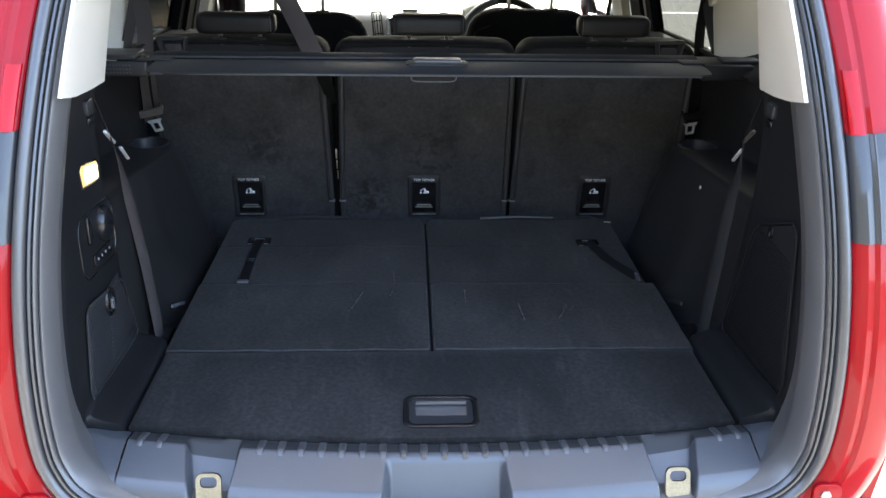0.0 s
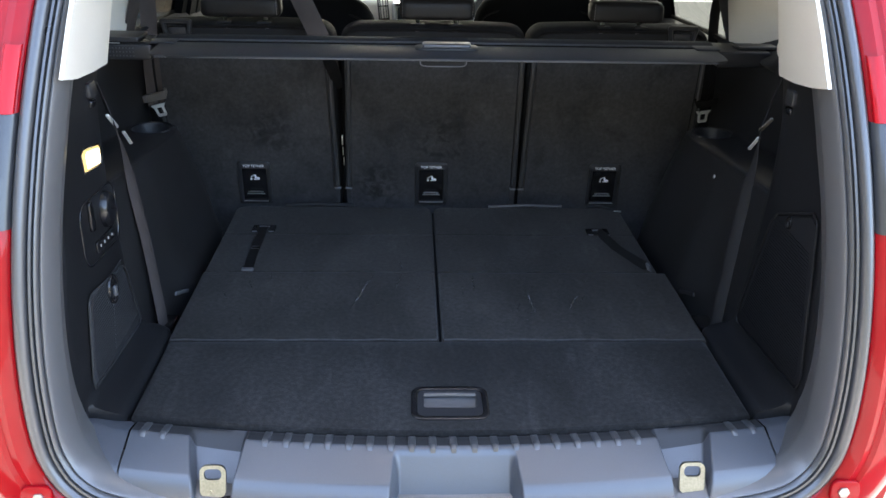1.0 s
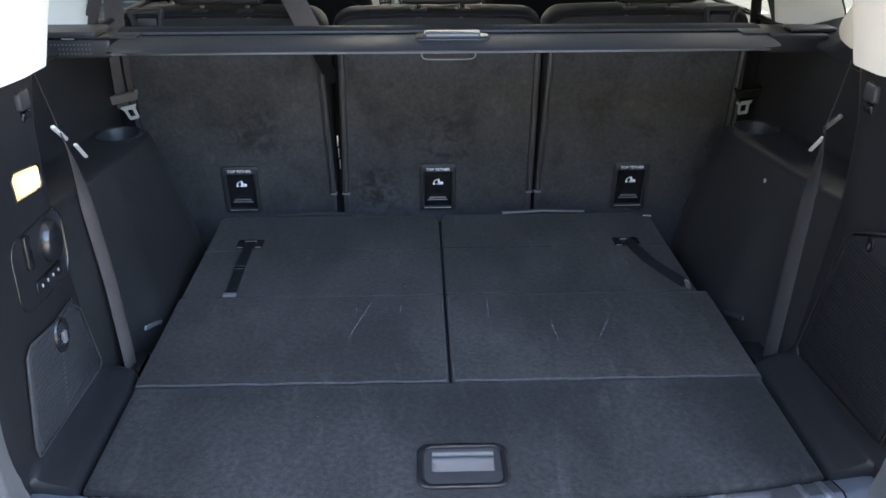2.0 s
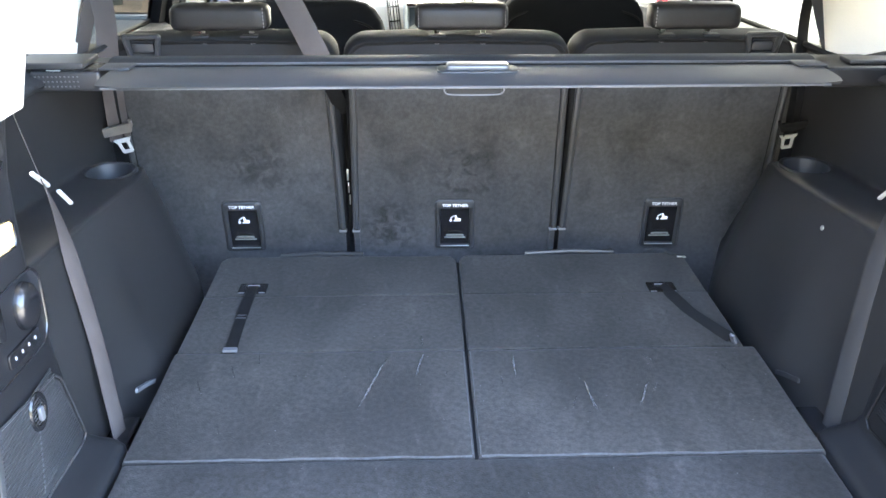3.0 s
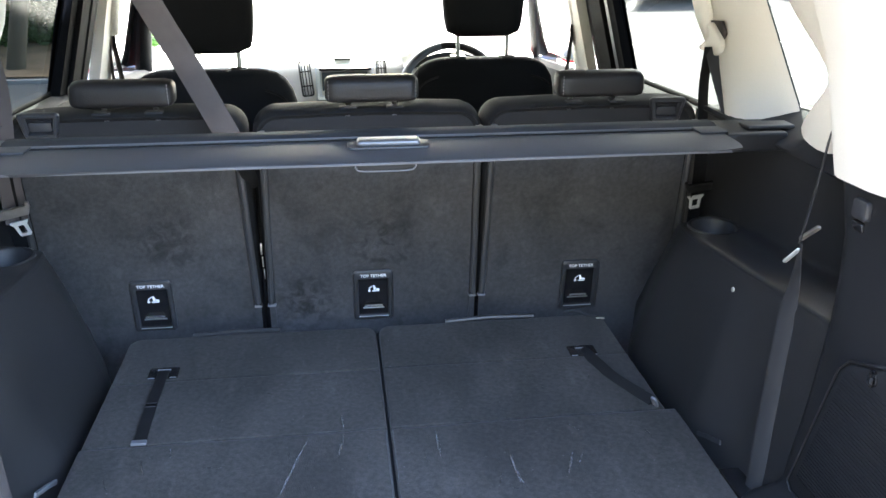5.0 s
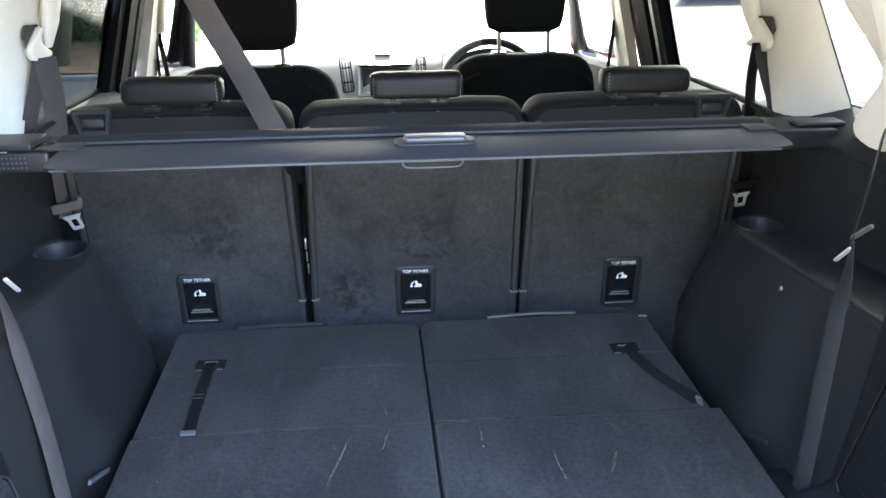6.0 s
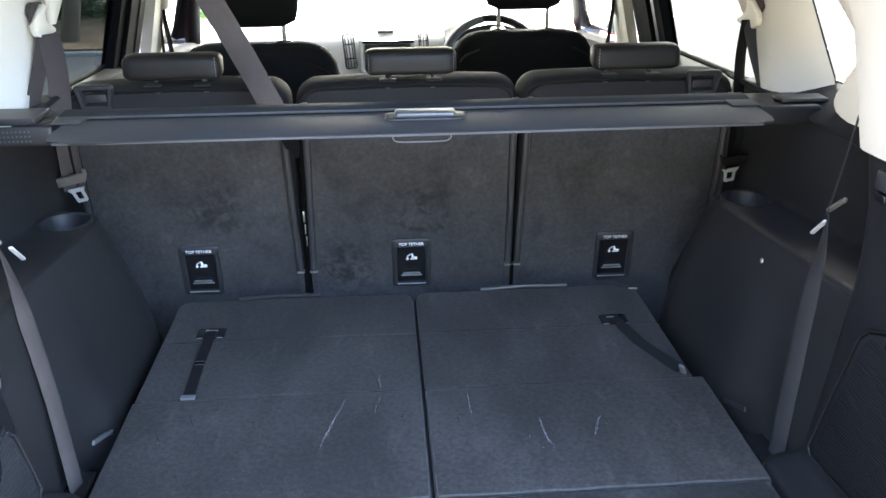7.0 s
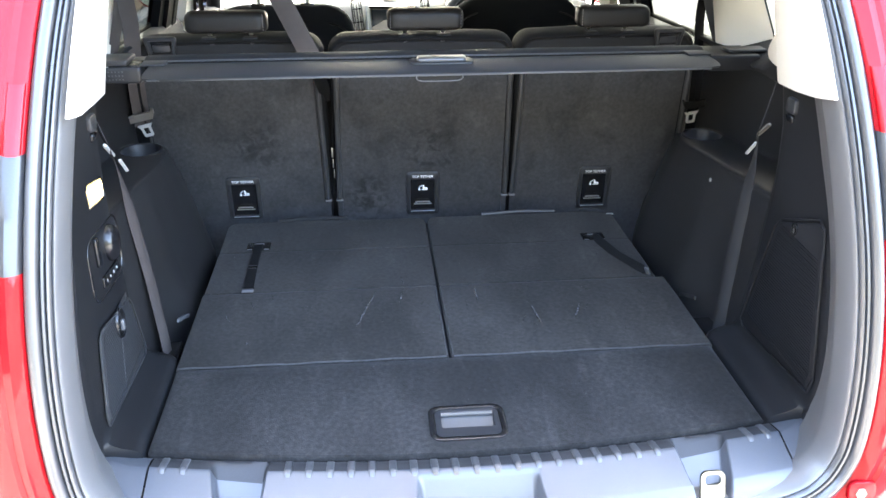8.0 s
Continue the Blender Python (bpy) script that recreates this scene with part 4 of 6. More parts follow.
for s, side in ((-1, "left"), (1, "right")):
    structure("wheel_arch_trim", arch_sheet(s), ARCH, "black moulded wheel-arch trim with a ledge", "side trim", 50)
    up = []
    for y in np.linspace(0.40, 1.13, 30):
        k = well(y, 0.675, 0.705)
        xi = lerp(0.714, 0.688, k)
        up.append([(s * 0.716, y, 1.125), (s * lerp(0.716, 0.712, k), y, lerp(1.150, 1.138, k)), (s * lerp(0.716, 0.694, k), y, lerp(1.175, 1.146, k)), (s * lerp(0.717, xi, k), y, lerp(1.193, 1.152, k)), (s * lerp(0.720, 0.692, k), y, lerp(1.201, 1.158, k)),
                   (s * 0.735, y, lerp(1.205, table(y, [0.70, 0.82, 0.97, 1.13], [1.178, 1.178, 1.150, 1.140]), k)), (s * 0.785, y, table(y, [0.4, 0.84, 0.97, 1.13], [1.208, 1.196, 1.164, 1.150])), (s * 0.83, y, table(y, [0.4, 0.84, 0.97, 1.13], [1.212, 1.200, 1.170, 1.156]))])
    structure("shelf_support", sheet(up, 0.004), TRIM_SOFT, "black plastic shelf ledge along the boot side", "side trim", 50)

    # rear side panel between the opening and the arch
    wall = []
    for z in (0.660, 0.695, 0.700, 0.704, 0.709, 0.716, 0.724, 0.74, 0.78, 0.84, 0.90, 0.96, 1.02, 1.08, 1.14, 1.19, 1.232):
        y0 = open_y(z) + 0.07
        y1 = table(z, [0.69, 0.72, 0.875, 1.045, 1.15, 1.23], [0.405, 0.400, 0.372, 0.352, 0.362, 0.390])
        xw = table(z, [0.69, 0.78, 1.14, 1.23], [0.576, 0.577, 0.578, 0.575])
        x = table(z, [0.660, 0.695, 0.700, 0.704, 0.709, 0.716, 0.724, 0.74], [0.521, 0.521, 0.5235, 0.532, 0.550, 0.566, 0.572, xw])
        ya, yb = max(y0 + 0.028, 0.114), max(y0 + 0.032, 0.119)
        wall.append([(s * (xw + 0.014), y0 - 0.01, z), (s * (xw + 0.001), y0 + 0.022, z), (s * xw, max(ya, y0 + 0.028), z)] + [(s * x, lerp(yb, y1 - 0.016, k / 6), z) for k in range(7)] + [(s * (x + 0.003), y1 - 0.006, z), (s * (x + 0.012), y1, z), (s * (x + 0.05), y1 + 0.006, z), (s * 0.73, y1 + 0.012, z)])
    structure("rear_side_panel", sheet(wall, 0.004), TRIM, "black grained plastic boot side panel", "side trim", 50)

    # storage lid with its ribbed face and latch
    lm = plane_at((s * 0.5725, 0.0, 0.0), (0, -s, 0), (0, 0, 1))
    lid_pts = [(0.150, 0.738), (0.372, 0.726), (0.384, 0.734), (0.350, 0.846), (0.336, 0.861), (0.194, 0.882), (0.178, 0.874), (0.146, 0.755)]
    latch_y, latch_z = 0.276, 0.850
    if s > 0:
        lid_pts = [(0.110, 0.762), (0.352, 0.742), (0.364, 0.752), (0.302, 0.968), (0.285, 0.988), (0.172, 1.034), (0.154, 1.024), (0.102, 0.790)]
        latch_y, latch_z = 0.236, 0.996
    sl = thing("storage_lid", (s * 0.57, 0.27, 0.73), "dark ribbed plastic storage lid in the side panel", "storage lid", "storage lids")
    outline = [(-s * y, z) for y, z in lid_pts]
    if s > 0:
        outline = outline[::-1]
    part("lid_panel", slab(outline, lm, 0.004, 0.0015), LIDGREY if s < 0 else TRIM, sl)
    ce = Vector((0.262, 0.80)) if s < 0 else Vector((0.235, 0.88))
    edge = [Vector(p) for p in lid_pts]
    part("lid_rim", tube([Vector((s * 0.5685, ce.x + (p.x - ce.x) * 1.04, ce.y + (p.y - ce.y) * 1.04)) for p in edge + [edge[0]]], 0.0019, 6), LIDGREY if s < 0 else TRIM, sl)
    for k in range(25 if s < 0 else 40):
        z = (0.742 if s < 0 else 0.766) + k * 0.0054
        if s < 0:
            ya, yb = table(z, [0.735, 0.765, 0.875], [0.158, 0.152, 0.184]), table(z, [0.735, 0.745, 0.862], [0.372, 0.378, 0.336])
        else:
            ya, yb = table(z, [0.762, 0.79, 1.02], [0.112, 0.108, 0.160]), table(z, [0.75, 0.96, 0.99], [0.356, 0.296, 0.270])
        part("rib", tube([(s * 0.5682, ya + 0.004, z), (s * 0.5682, (ya + yb) / 2, z + 0.003), (s * 0.5682, yb - 0.004, z + 0.006)], 0.0015 if s < 0 else 0.0010, 4), LIDGREY if s < 0 else TRIM, sl)
    # Glints on the left lid's ribs, drawn as a column of pale dots.
    for n in range(12 if s < 0 else 0):
        part("rib_glint", slab(round_rect(0.0036, 0.0036, 0.001, 2), plane_at((s * 0.5668, 0.268 - 0.002 * n, 0.824 - 0.0072 * n), (0, -s, 0), (0, 0, 1)), 0.001, 0), GRIP, sl)
    k = 1.0 if s < 0 else 0.4
    latch = part("latch_cup", loft([[Vector((s * (0.5675 + d), latch_y + r * math.cos(a), latch_z + 1.25 * r * math.sin(a))) for a in (2 * math.pi * j / 18 for j in range(18))] for r, d in ((0.022 * k, 0), (0.021 * k, -0.003), (0.016 * k, -0.002), (0.013 * k, 0.004))], around=True, caps=True), GLOSS, sl)
    part("latch_tab", slab(round_rect(0.010 * k, 0.020 * k, 0.003 * k), plane_at((s * 0.5665, latch_y, latch_z - 0.003), (0, -s, 0), (0, 0, 1)), 0.006 * k, 0.002 * k), GRIP if s < 0 else SATIN, latch)

    # bag hook
    hk = thing("bag_hook", (s * 0.577, 0.322, 1.17), "black folding bag hook on the side panel", "bag hook", "bag hooks")
    part("hook_body", slab(round_rect(0.030, 0.026, 0.006), plane_at((s * 0.577, 0.322, 1.184), (0, -s, 0), (0, 0, 1)), 0.012, 0.003), SATIN, hk)
    part("hook_tongue", slab(round_rect(0.022, 0.014, 0.004), plane_at((s * 0.577, 0.326, 1.162), (0, -s, 0), (-s * 0.3, 0, 1)), 0.008, 0.002), GLOSS, hk)
    part("hook_slot", slab(round_rect(0.020, 0.010, 0.004), plane_at((s * 0.5775, 0.338, 1.135), (0, -s, 0), (0, 0, 1)), 0.003, 0.001), GLOSS, hk)

    # cup holder in the arch ledge
    cu = thing("cup_holder", (s * 0.660, 0.882, 0.91), "black round cup recess in the arch ledge", "cup holder", "cup holders")
    prof = ((0.0535, 0.951), (0.0525, 0.9555), (0.049, 0.957), (0.0455, 0.9545), (0.044, 0.945), (0.041, 0.925), (0.037, 0.905), (0.0, 0.903))
    rings = [[(s * (CUP[0] + r * math.cos(a) * 0.93), CUP[1] + r * math.sin(a), z) for a in (2 * math.pi * j / 36 for j in range(36))] for r, z in prof]
    part("cup", loft(rings, around=True), SATIN, cu)

# things that sit on one side only
lampt = thing("boot_lamp", (-0.577, 0.29, 1.06), "lit warm white boot lamp in the side panel", "lamp")
lm = plane_at((-0.5765, 0.293, 1.079), (0, 1, 0), (0, 0, 1))
lens = [(-0.038, 0.016), (-0.036, -0.012), (0.033, -0.020), (0.038, -0.014), (0.040, 0.006), (0.034, 0.012), (-0.030, 0.022)]
part("lens", slab([(x, y) for x, y in lens], lm, 0.003, 0.001), LAMPGOLD, lampt)
part("lit_core", slab([(x * 0.74 + 0.004, y * 0.78 - 0.001) for x, y in lens], lm @ Matrix.Translation((0, 0, 0.003)), 0.0015, 0.0007), LAMPWHITE, lampt, "bright core of the lamp")
part("lens_rim", tube([lm @ Vector((x * 1.06, y * 1.1, 0.002)) for x, y in lens + [lens[0]]], 0.0018, 6), GLOSS, lampt)

sp = thing("socket_panel", (-0.577, 0.28, 0.96), "black power socket and switch panel in the boot side", "socket panel")
pm = plane_at((-0.577, 0.285, 0.968), (0, 1, -0.05), (0, 0.05, 1))
part("panel_rim", frame_ring(0.166, 0.112, 0.030, 0.005, pm, 0.004, 0.001), GLOSS, sp)
part("panel_plate", slab(round_rect(0.158, 0.104, 0.027), pm @ Matrix.Translation((0, 0, 0.0005)), 0.002, 0.0006), SATIN, sp)
cup = [[pm @ Vector((0.028 + 0.85 * r * math.cos(a), 0.016 + r * math.sin(a), z)) for a in (2 * math.pi * j / 28 for j in range(28))] for r, z in ((0.032, 0.001), (0.031, 0.008), (0.029, 0.013), (0.024, 0.016), (0.016, 0.018), (0.005, 0.0185))]
part("socket_cover", loft(cup, around=True, caps=True), GLOSS, sp, "domed black socket cover")
part("socket_cap", slab(round_rect(0.016, 0.050, 0.006), pm @ Matrix.Translation((-0.040, 0.026, 0.002)), 0.007, 0.002), GLOSS, sp)
part("cap_mark", slab(round_rect(0.003, 0.005, 0.001), pm @ Matrix.Translation((-0.027, 0.026, 0.003)), 0.0010, 0), PRINT, sp)
part("switch_strip", slab(round_rect(0.082, 0.020, 0.004), pm @ Matrix.Translation((0.006, -0.031, 0.002)), 0.005, 0.001), GLOSS, sp)
for k in range(4):
    part("switch_lamp", slab(round_rect(0.0032, 0.005, 0.001), pm @ Matrix.Translation((-0.021 + k * 0.018, -0.031, 0.0068)), 0.001, 0), MARKGREY, sp)

sc = thing("trim_screw", (0.590, 0.633, 0.935), "small pale screw cap in the arch trim", "screw")
part("screw_head", slab([(0.0045 * math.cos(a), 0.0045 * math.sin(a)) for a in (2 * math.pi * j / 10 for j in range(10))], plane_at((0.5855, 0.633, 0.935), (0, -1, 0), (0.15, 0, 1)), 0.0025, 0.0008), STEEL, sc)


# ---- sill plate ----
def sill_back(x):
    return 0.072 + 0.046 * (abs(x - 0.010) / 0.52) ** 2


def sill_front(x):
    return -0.034 + 0.045 * (abs(x - 0.010) / 0.50) ** 2.2


def ease(k):
    return k * k * (3 - 2 * k)


SX = 0.010      # the sill's middle


def sill_point(x, t):
    """Sill surface: t 0 at the carpet, 1 at the seal; with pockets for two strikers and the latch."""
    yb, yf = sill_back(x), sill_front(x)
    knots = (0, 0.06, 0.30, 0.36, 0.74, 0.82, 0.90, 1.0)
    y = table(t, knots, (yb, yb - 0.003, yb - 0.030, yb - 0.036, yf, yf - 0.010, yf - 0.018, yf - 0.024))
    z = table(t, knots, (0.690, 0.693, 0.700, 0.701, 0.681, 0.671, 0.655, 0.632))
    ax = abs(x - SX)
    lo, hi = 0.324 + 0.10 * max(0, 0.10 - y), 0.417 - 0.22 * max(0, 0.10 - y)
    inside = ease(well(ax, lo - 0.005, lo + 0.006)) * (1 - ease(well(ax, hi - 0.006, hi + 0.005)))
    z = lerp(z, min(z, 0.699 - 0.62 * max(0.0, 0.096 - y)), inside)
    latch = 1 - ease(well(abs(x - 0.0115), 0.084 - 0.1 * min(0, y), 0.097 - 0.1 * min(0, y)))
    z = lerp(z, min(z, 0.701 - 1.75 * max(0.0, 0.030 - y)), latch) if z > 0.655 else z
    return Vector((x, y, z))


def sill_sheet(xs, ts):
    return loft([[sill_point(x, t) for x in xs] for t in ts])


sill = thing("sill_plate", (0, 0.03, 0.66), "grey-black moulded plastic boot sill plate", "sill plate")
part("plate", sill_sheet(np.linspace(SX - 0.508, SX + 0.508, 760), [0.335, 0.36] + [0.36 + 0.38 * k / 16 for k in range(1, 17)] + [0.78, 0.82, 0.86, 0.90, 0.95, 1.0]), SILL, sill, sharp=60)
# Ribbed rear part of the sill, with its shade painted in.
part("grip_strip", sill_sheet(np.linspace(SX - 0.508, SX + 0.508, 500), [0, 0.03, 0.06, 0.12, 0.18, 0.24, 0.30, 0.335]), GRIPSTRIP, sill, "ribbed strip beside the carpet, shade put into its colour", sharp=60)
for s in (-1, 1):
    xs = np.linspace(0.5115 + s * SX, 0.602, 24)
    part("corner_piece", loft([[Vector((s * x, p.y + 0.010 * well(x, 0.53, 0.585), p.z - 0.001 + 0.004 * well(x, 0.53, 0.56))) for x in xs for p in (sill_point(s * x, t),)] for t in np.linspace(0, 1, 26)]), SILL, sill, sharp=60)
for k in range(-15, 16):
    x = k * 0.0325 + SX
    if 0.310 < abs(x - SX) < 0.43 or abs(x - SX) > 0.500:
        continue
    ts = (0.02, 0.05, 0.12, 0.22, 0.30, 0.36, 0.40, 0.415)
    rows = []
    for n, t in enumerate(ts):
        h = (0.0, 0.0022, 0.0030, 0.0032, 0.0034, 0.0040, 0.0034, 0.0)[n]
        w = (0.0052, 0.0054, 0.0054, 0.0054, 0.0054, 0.0052, 0.0040, 0.0034)[n]
        rows.append([sill_point(x + u * w, t) + Vector((0, 0, h * v - 0.0006)) for u, v in ((-1.15, 0), (-1, 0.8), (-0.8, 1), (0.8, 1), (1, 0.8), (1.15, 0))])
    part("grip_rib", loft(rows), EDGEGREY, sill)

for s in (-1, 1):
    sx = s * 0.3665 + 0.0115
    st = thing("latch_striker", (sx, 0.0, 0.655), "zinc-plated steel striker loop in the sill pocket", "striker", "strikers")
    sm = plane_at((sx, -0.002, 0.668), (1, 0, 0), (0, 0.35, 1))
    outer, inner = round_rect(0.039, 0.050, 0.011), round_rect(0.026, 0.017, 0.007)
    rings = [[sm @ Vector((x, y, z)) for x, y in o] for o, z in ((outer, -0.003), (outer, 0.003))]
    rings += [[sm @ Vector((x, y + 0.011, z)) for x, y in inner] for z in (0.003, -0.003)]
    part("loop", loft(rings, around=True, along=True), PLATED, st, sharp=30)
    part("foot", slab(round_rect(0.052, 0.020, 0.004), Matrix.Translation((sx, -0.006, 0.640)), 0.006, 0.001), GLOSS, st)
lk = thing("tailgate_lock", (0.004, -0.055, 0.632), "black tailgate lock in the middle of the sill", "lock")
part("lock_body", box(-0.045, 0.053, -0.062, -0.034, 0.624, 0.640, 0.003), GLOSS, lk)
for x in (-0.030, -0.006, 0.018, 0.036):
    part("lock_claw", box(x, x + 0.012, -0.060, -0.038, 0.638, 0.648, 0.002), STEEL if x == -0.006 else GLOSS, lk)
for s in (-1, 1):
    bo = thing("buffer", (s * 0.598, -0.034, 0.675), "red body-coloured bump stop with a bolt", "bump stop", "bump stops")
    bm4 = plane_at((s * 0.600, -0.036, 0.672), (1, 0, 0), (0, 0.2, 1))
    part("pad", slab(round_rect(0.046, 0.036, 0.013), bm4, 0.008, 0.003), RED, bo)
    part("bolt", slab([(0.009 * math.cos(a), 0.009 * math.sin(a)) for a in (2 * math.pi * j / 6 for j in range(6))], bm4 @ Matrix.Translation((-s * 0.004, 0, 0.0075)), 0.004, 0.001), ZINC, bo)

# ---- load floor ----
lid = thing("boot_floor_lid", (0.0, 0.24, 0.68), "black carpeted boot floor lid with a recessed handle", "boot floor")
HX, HY = 0.009, 0.151


def lid_outer(n):
    bottom = [(x, sill_back(x) + 0.004) for x in np.linspace(-0.511, 0.511, n, endpoint=False)]
    right = [(0.511, lerp(sill_back(0.511) + 0.004, 0.354, k / 8)) for k in range(8)]
    top = [(x, 0.354) for x in np.linspace(0.511, -0.511, n, endpoint=False)]
    left = [(-0.511, lerp(0.354, sill_back(0.511) + 0.004, k / 8)) for k in range(8)]
    return bottom + right + top + left


def hole_like(outer, w, h):
    """For each outline point, the point of the handle hole that lies towards it."""
    res = []
    for x, y in outer:
        dx, dy = (x - HX) / (w / 2), (y - HY) / (h / 2)
        k = max(abs(dx), abs(dy))
        res.append((HX + dx / k * w / 2, HY + dy / k * h / 2))
    return res


out = lid_outer(56)
hole = hole_like(out, 0.112, 0.076)


def towards(a, b, t):
    return [(lerp(p[0], q[0], t), lerp(p[1], q[1], t)) for p, q in zip(a, b)]


rings = [[(x, y, 0.672) for x, y in out], [(x, y, 0.694) for x, y in out]]
rings += [[(x, y, 0.6985) for x, y in towards(out, hole, 0.012)]]
for t in (0.03, 0.15, 0.3, 0.45, 0.6, 0.75, 0.88, 1.0):
    rings.append([(x, y, 0.700 + 0.0012 * noise.noise(Vector((x * 9, y * 9, 0)))) for x, y in towards(out, hole, t)])
rings.append([(x, y, 0.672) for x, y in hole])
part("carpet_panel", loft(rings, around=True), CARPET_LID, lid)
hm = Matrix.Translation((HX, HY, 0.6995))
hd = part("handle_plate", frame_ring(0.130, 0.095, 0.021, 0.0105, hm, 0.0035, 0.001), GLOSS, lid, "black plastic handle plate")
plate = [(HX + x, HY + y) for x, y in round_rect(0.110, 0.076, 0.012, 5)]
grip = [(HX + 0.001 + x, HY + 0.010 + y) for x, y in round_rect(0.090, 0.042, 0.005, 5)]
part("plate_face", loft([[(x, y, 0.7000) for x, y in plate], [(x, y, 0.7004) for x, y in towards(plate, grip, 0.5)], [(x, y, 0.6990) for x, y in grip], [(x, y, 0.684) for x, y in towards(grip, plate, -0.12)]], around=True), SATIN, hd)
part("grip_floor", loft([[(HX + 0.001 + x, HY + 0.010 + y, 0.683 + 0.28 * (y + 0.02)) for x in np.linspace(-0.045, 0.045, 6)] for y in np.linspace(-0.022, 0.022, 6)]), EDGEGREY, hd)
part("grip_bar", tube([(HX - 0.043, HY + 0.0275, 0.6975), (HX, HY + 0.0275, 0.698), (HX + 0.045, HY + 0.0275, 0.6975)], 0.0035, 8), EDGEGREY, hd)


def soft_panel(x0, x1, y0, y1, z0, z1, r, seed, cut=0.0):
    """A carpeted board with rolled edges and a slightly uneven face. cut: its far corners are rounded off."""
    nx, ny = 26, 26
    rows = []
    us = [0, 0.3, 1, 2] + list(np.linspace(3, 97, nx)) + [98, 99, 99.7, 100]
    vs = [0, 0.3, 1, 2] + list(np.linspace(3, 97, ny)) + [98, 99, 99.7, 100]
    rng = seed * 7.3
    for v in vs:
        row = []
        for u in us:
            y = lerp(y0, y1, v / 100)
            over = max(0.0, y - (y1 - cut))
            inset = cut - math.sqrt(max(0.0, cut * cut - over * over)) if cut else 0.0
            x = lerp(x0 + inset, x1 - inset, u / 100)
            e = min(x - x0 - inset, x1 - inset - x, y - y0, y1 - y)
            drop = 0.0 if e >= r else r - math.sqrt(max(0.0, r * r - (r - e) ** 2))
            row.append((x, y, z1 - drop + 0.0016 * noise.noise(Vector((x * 6, y * 6, rng))) + 0.0006 * noise.noise(Vector((x * 25, y * 25, rng)))))
        rows.append(row)
    rows = [[(p[0], p[1], z0) for p in rows[0]]] + rows + [[(p[0], p[1], z0) for p in rows[-1]]]
    rows = [[(r_[0][0], r_[0][1], z0)] + list(r_) + [(r_[-1][0], r_[-1][1], z0)] for r_ in rows]
    return loft(rows)


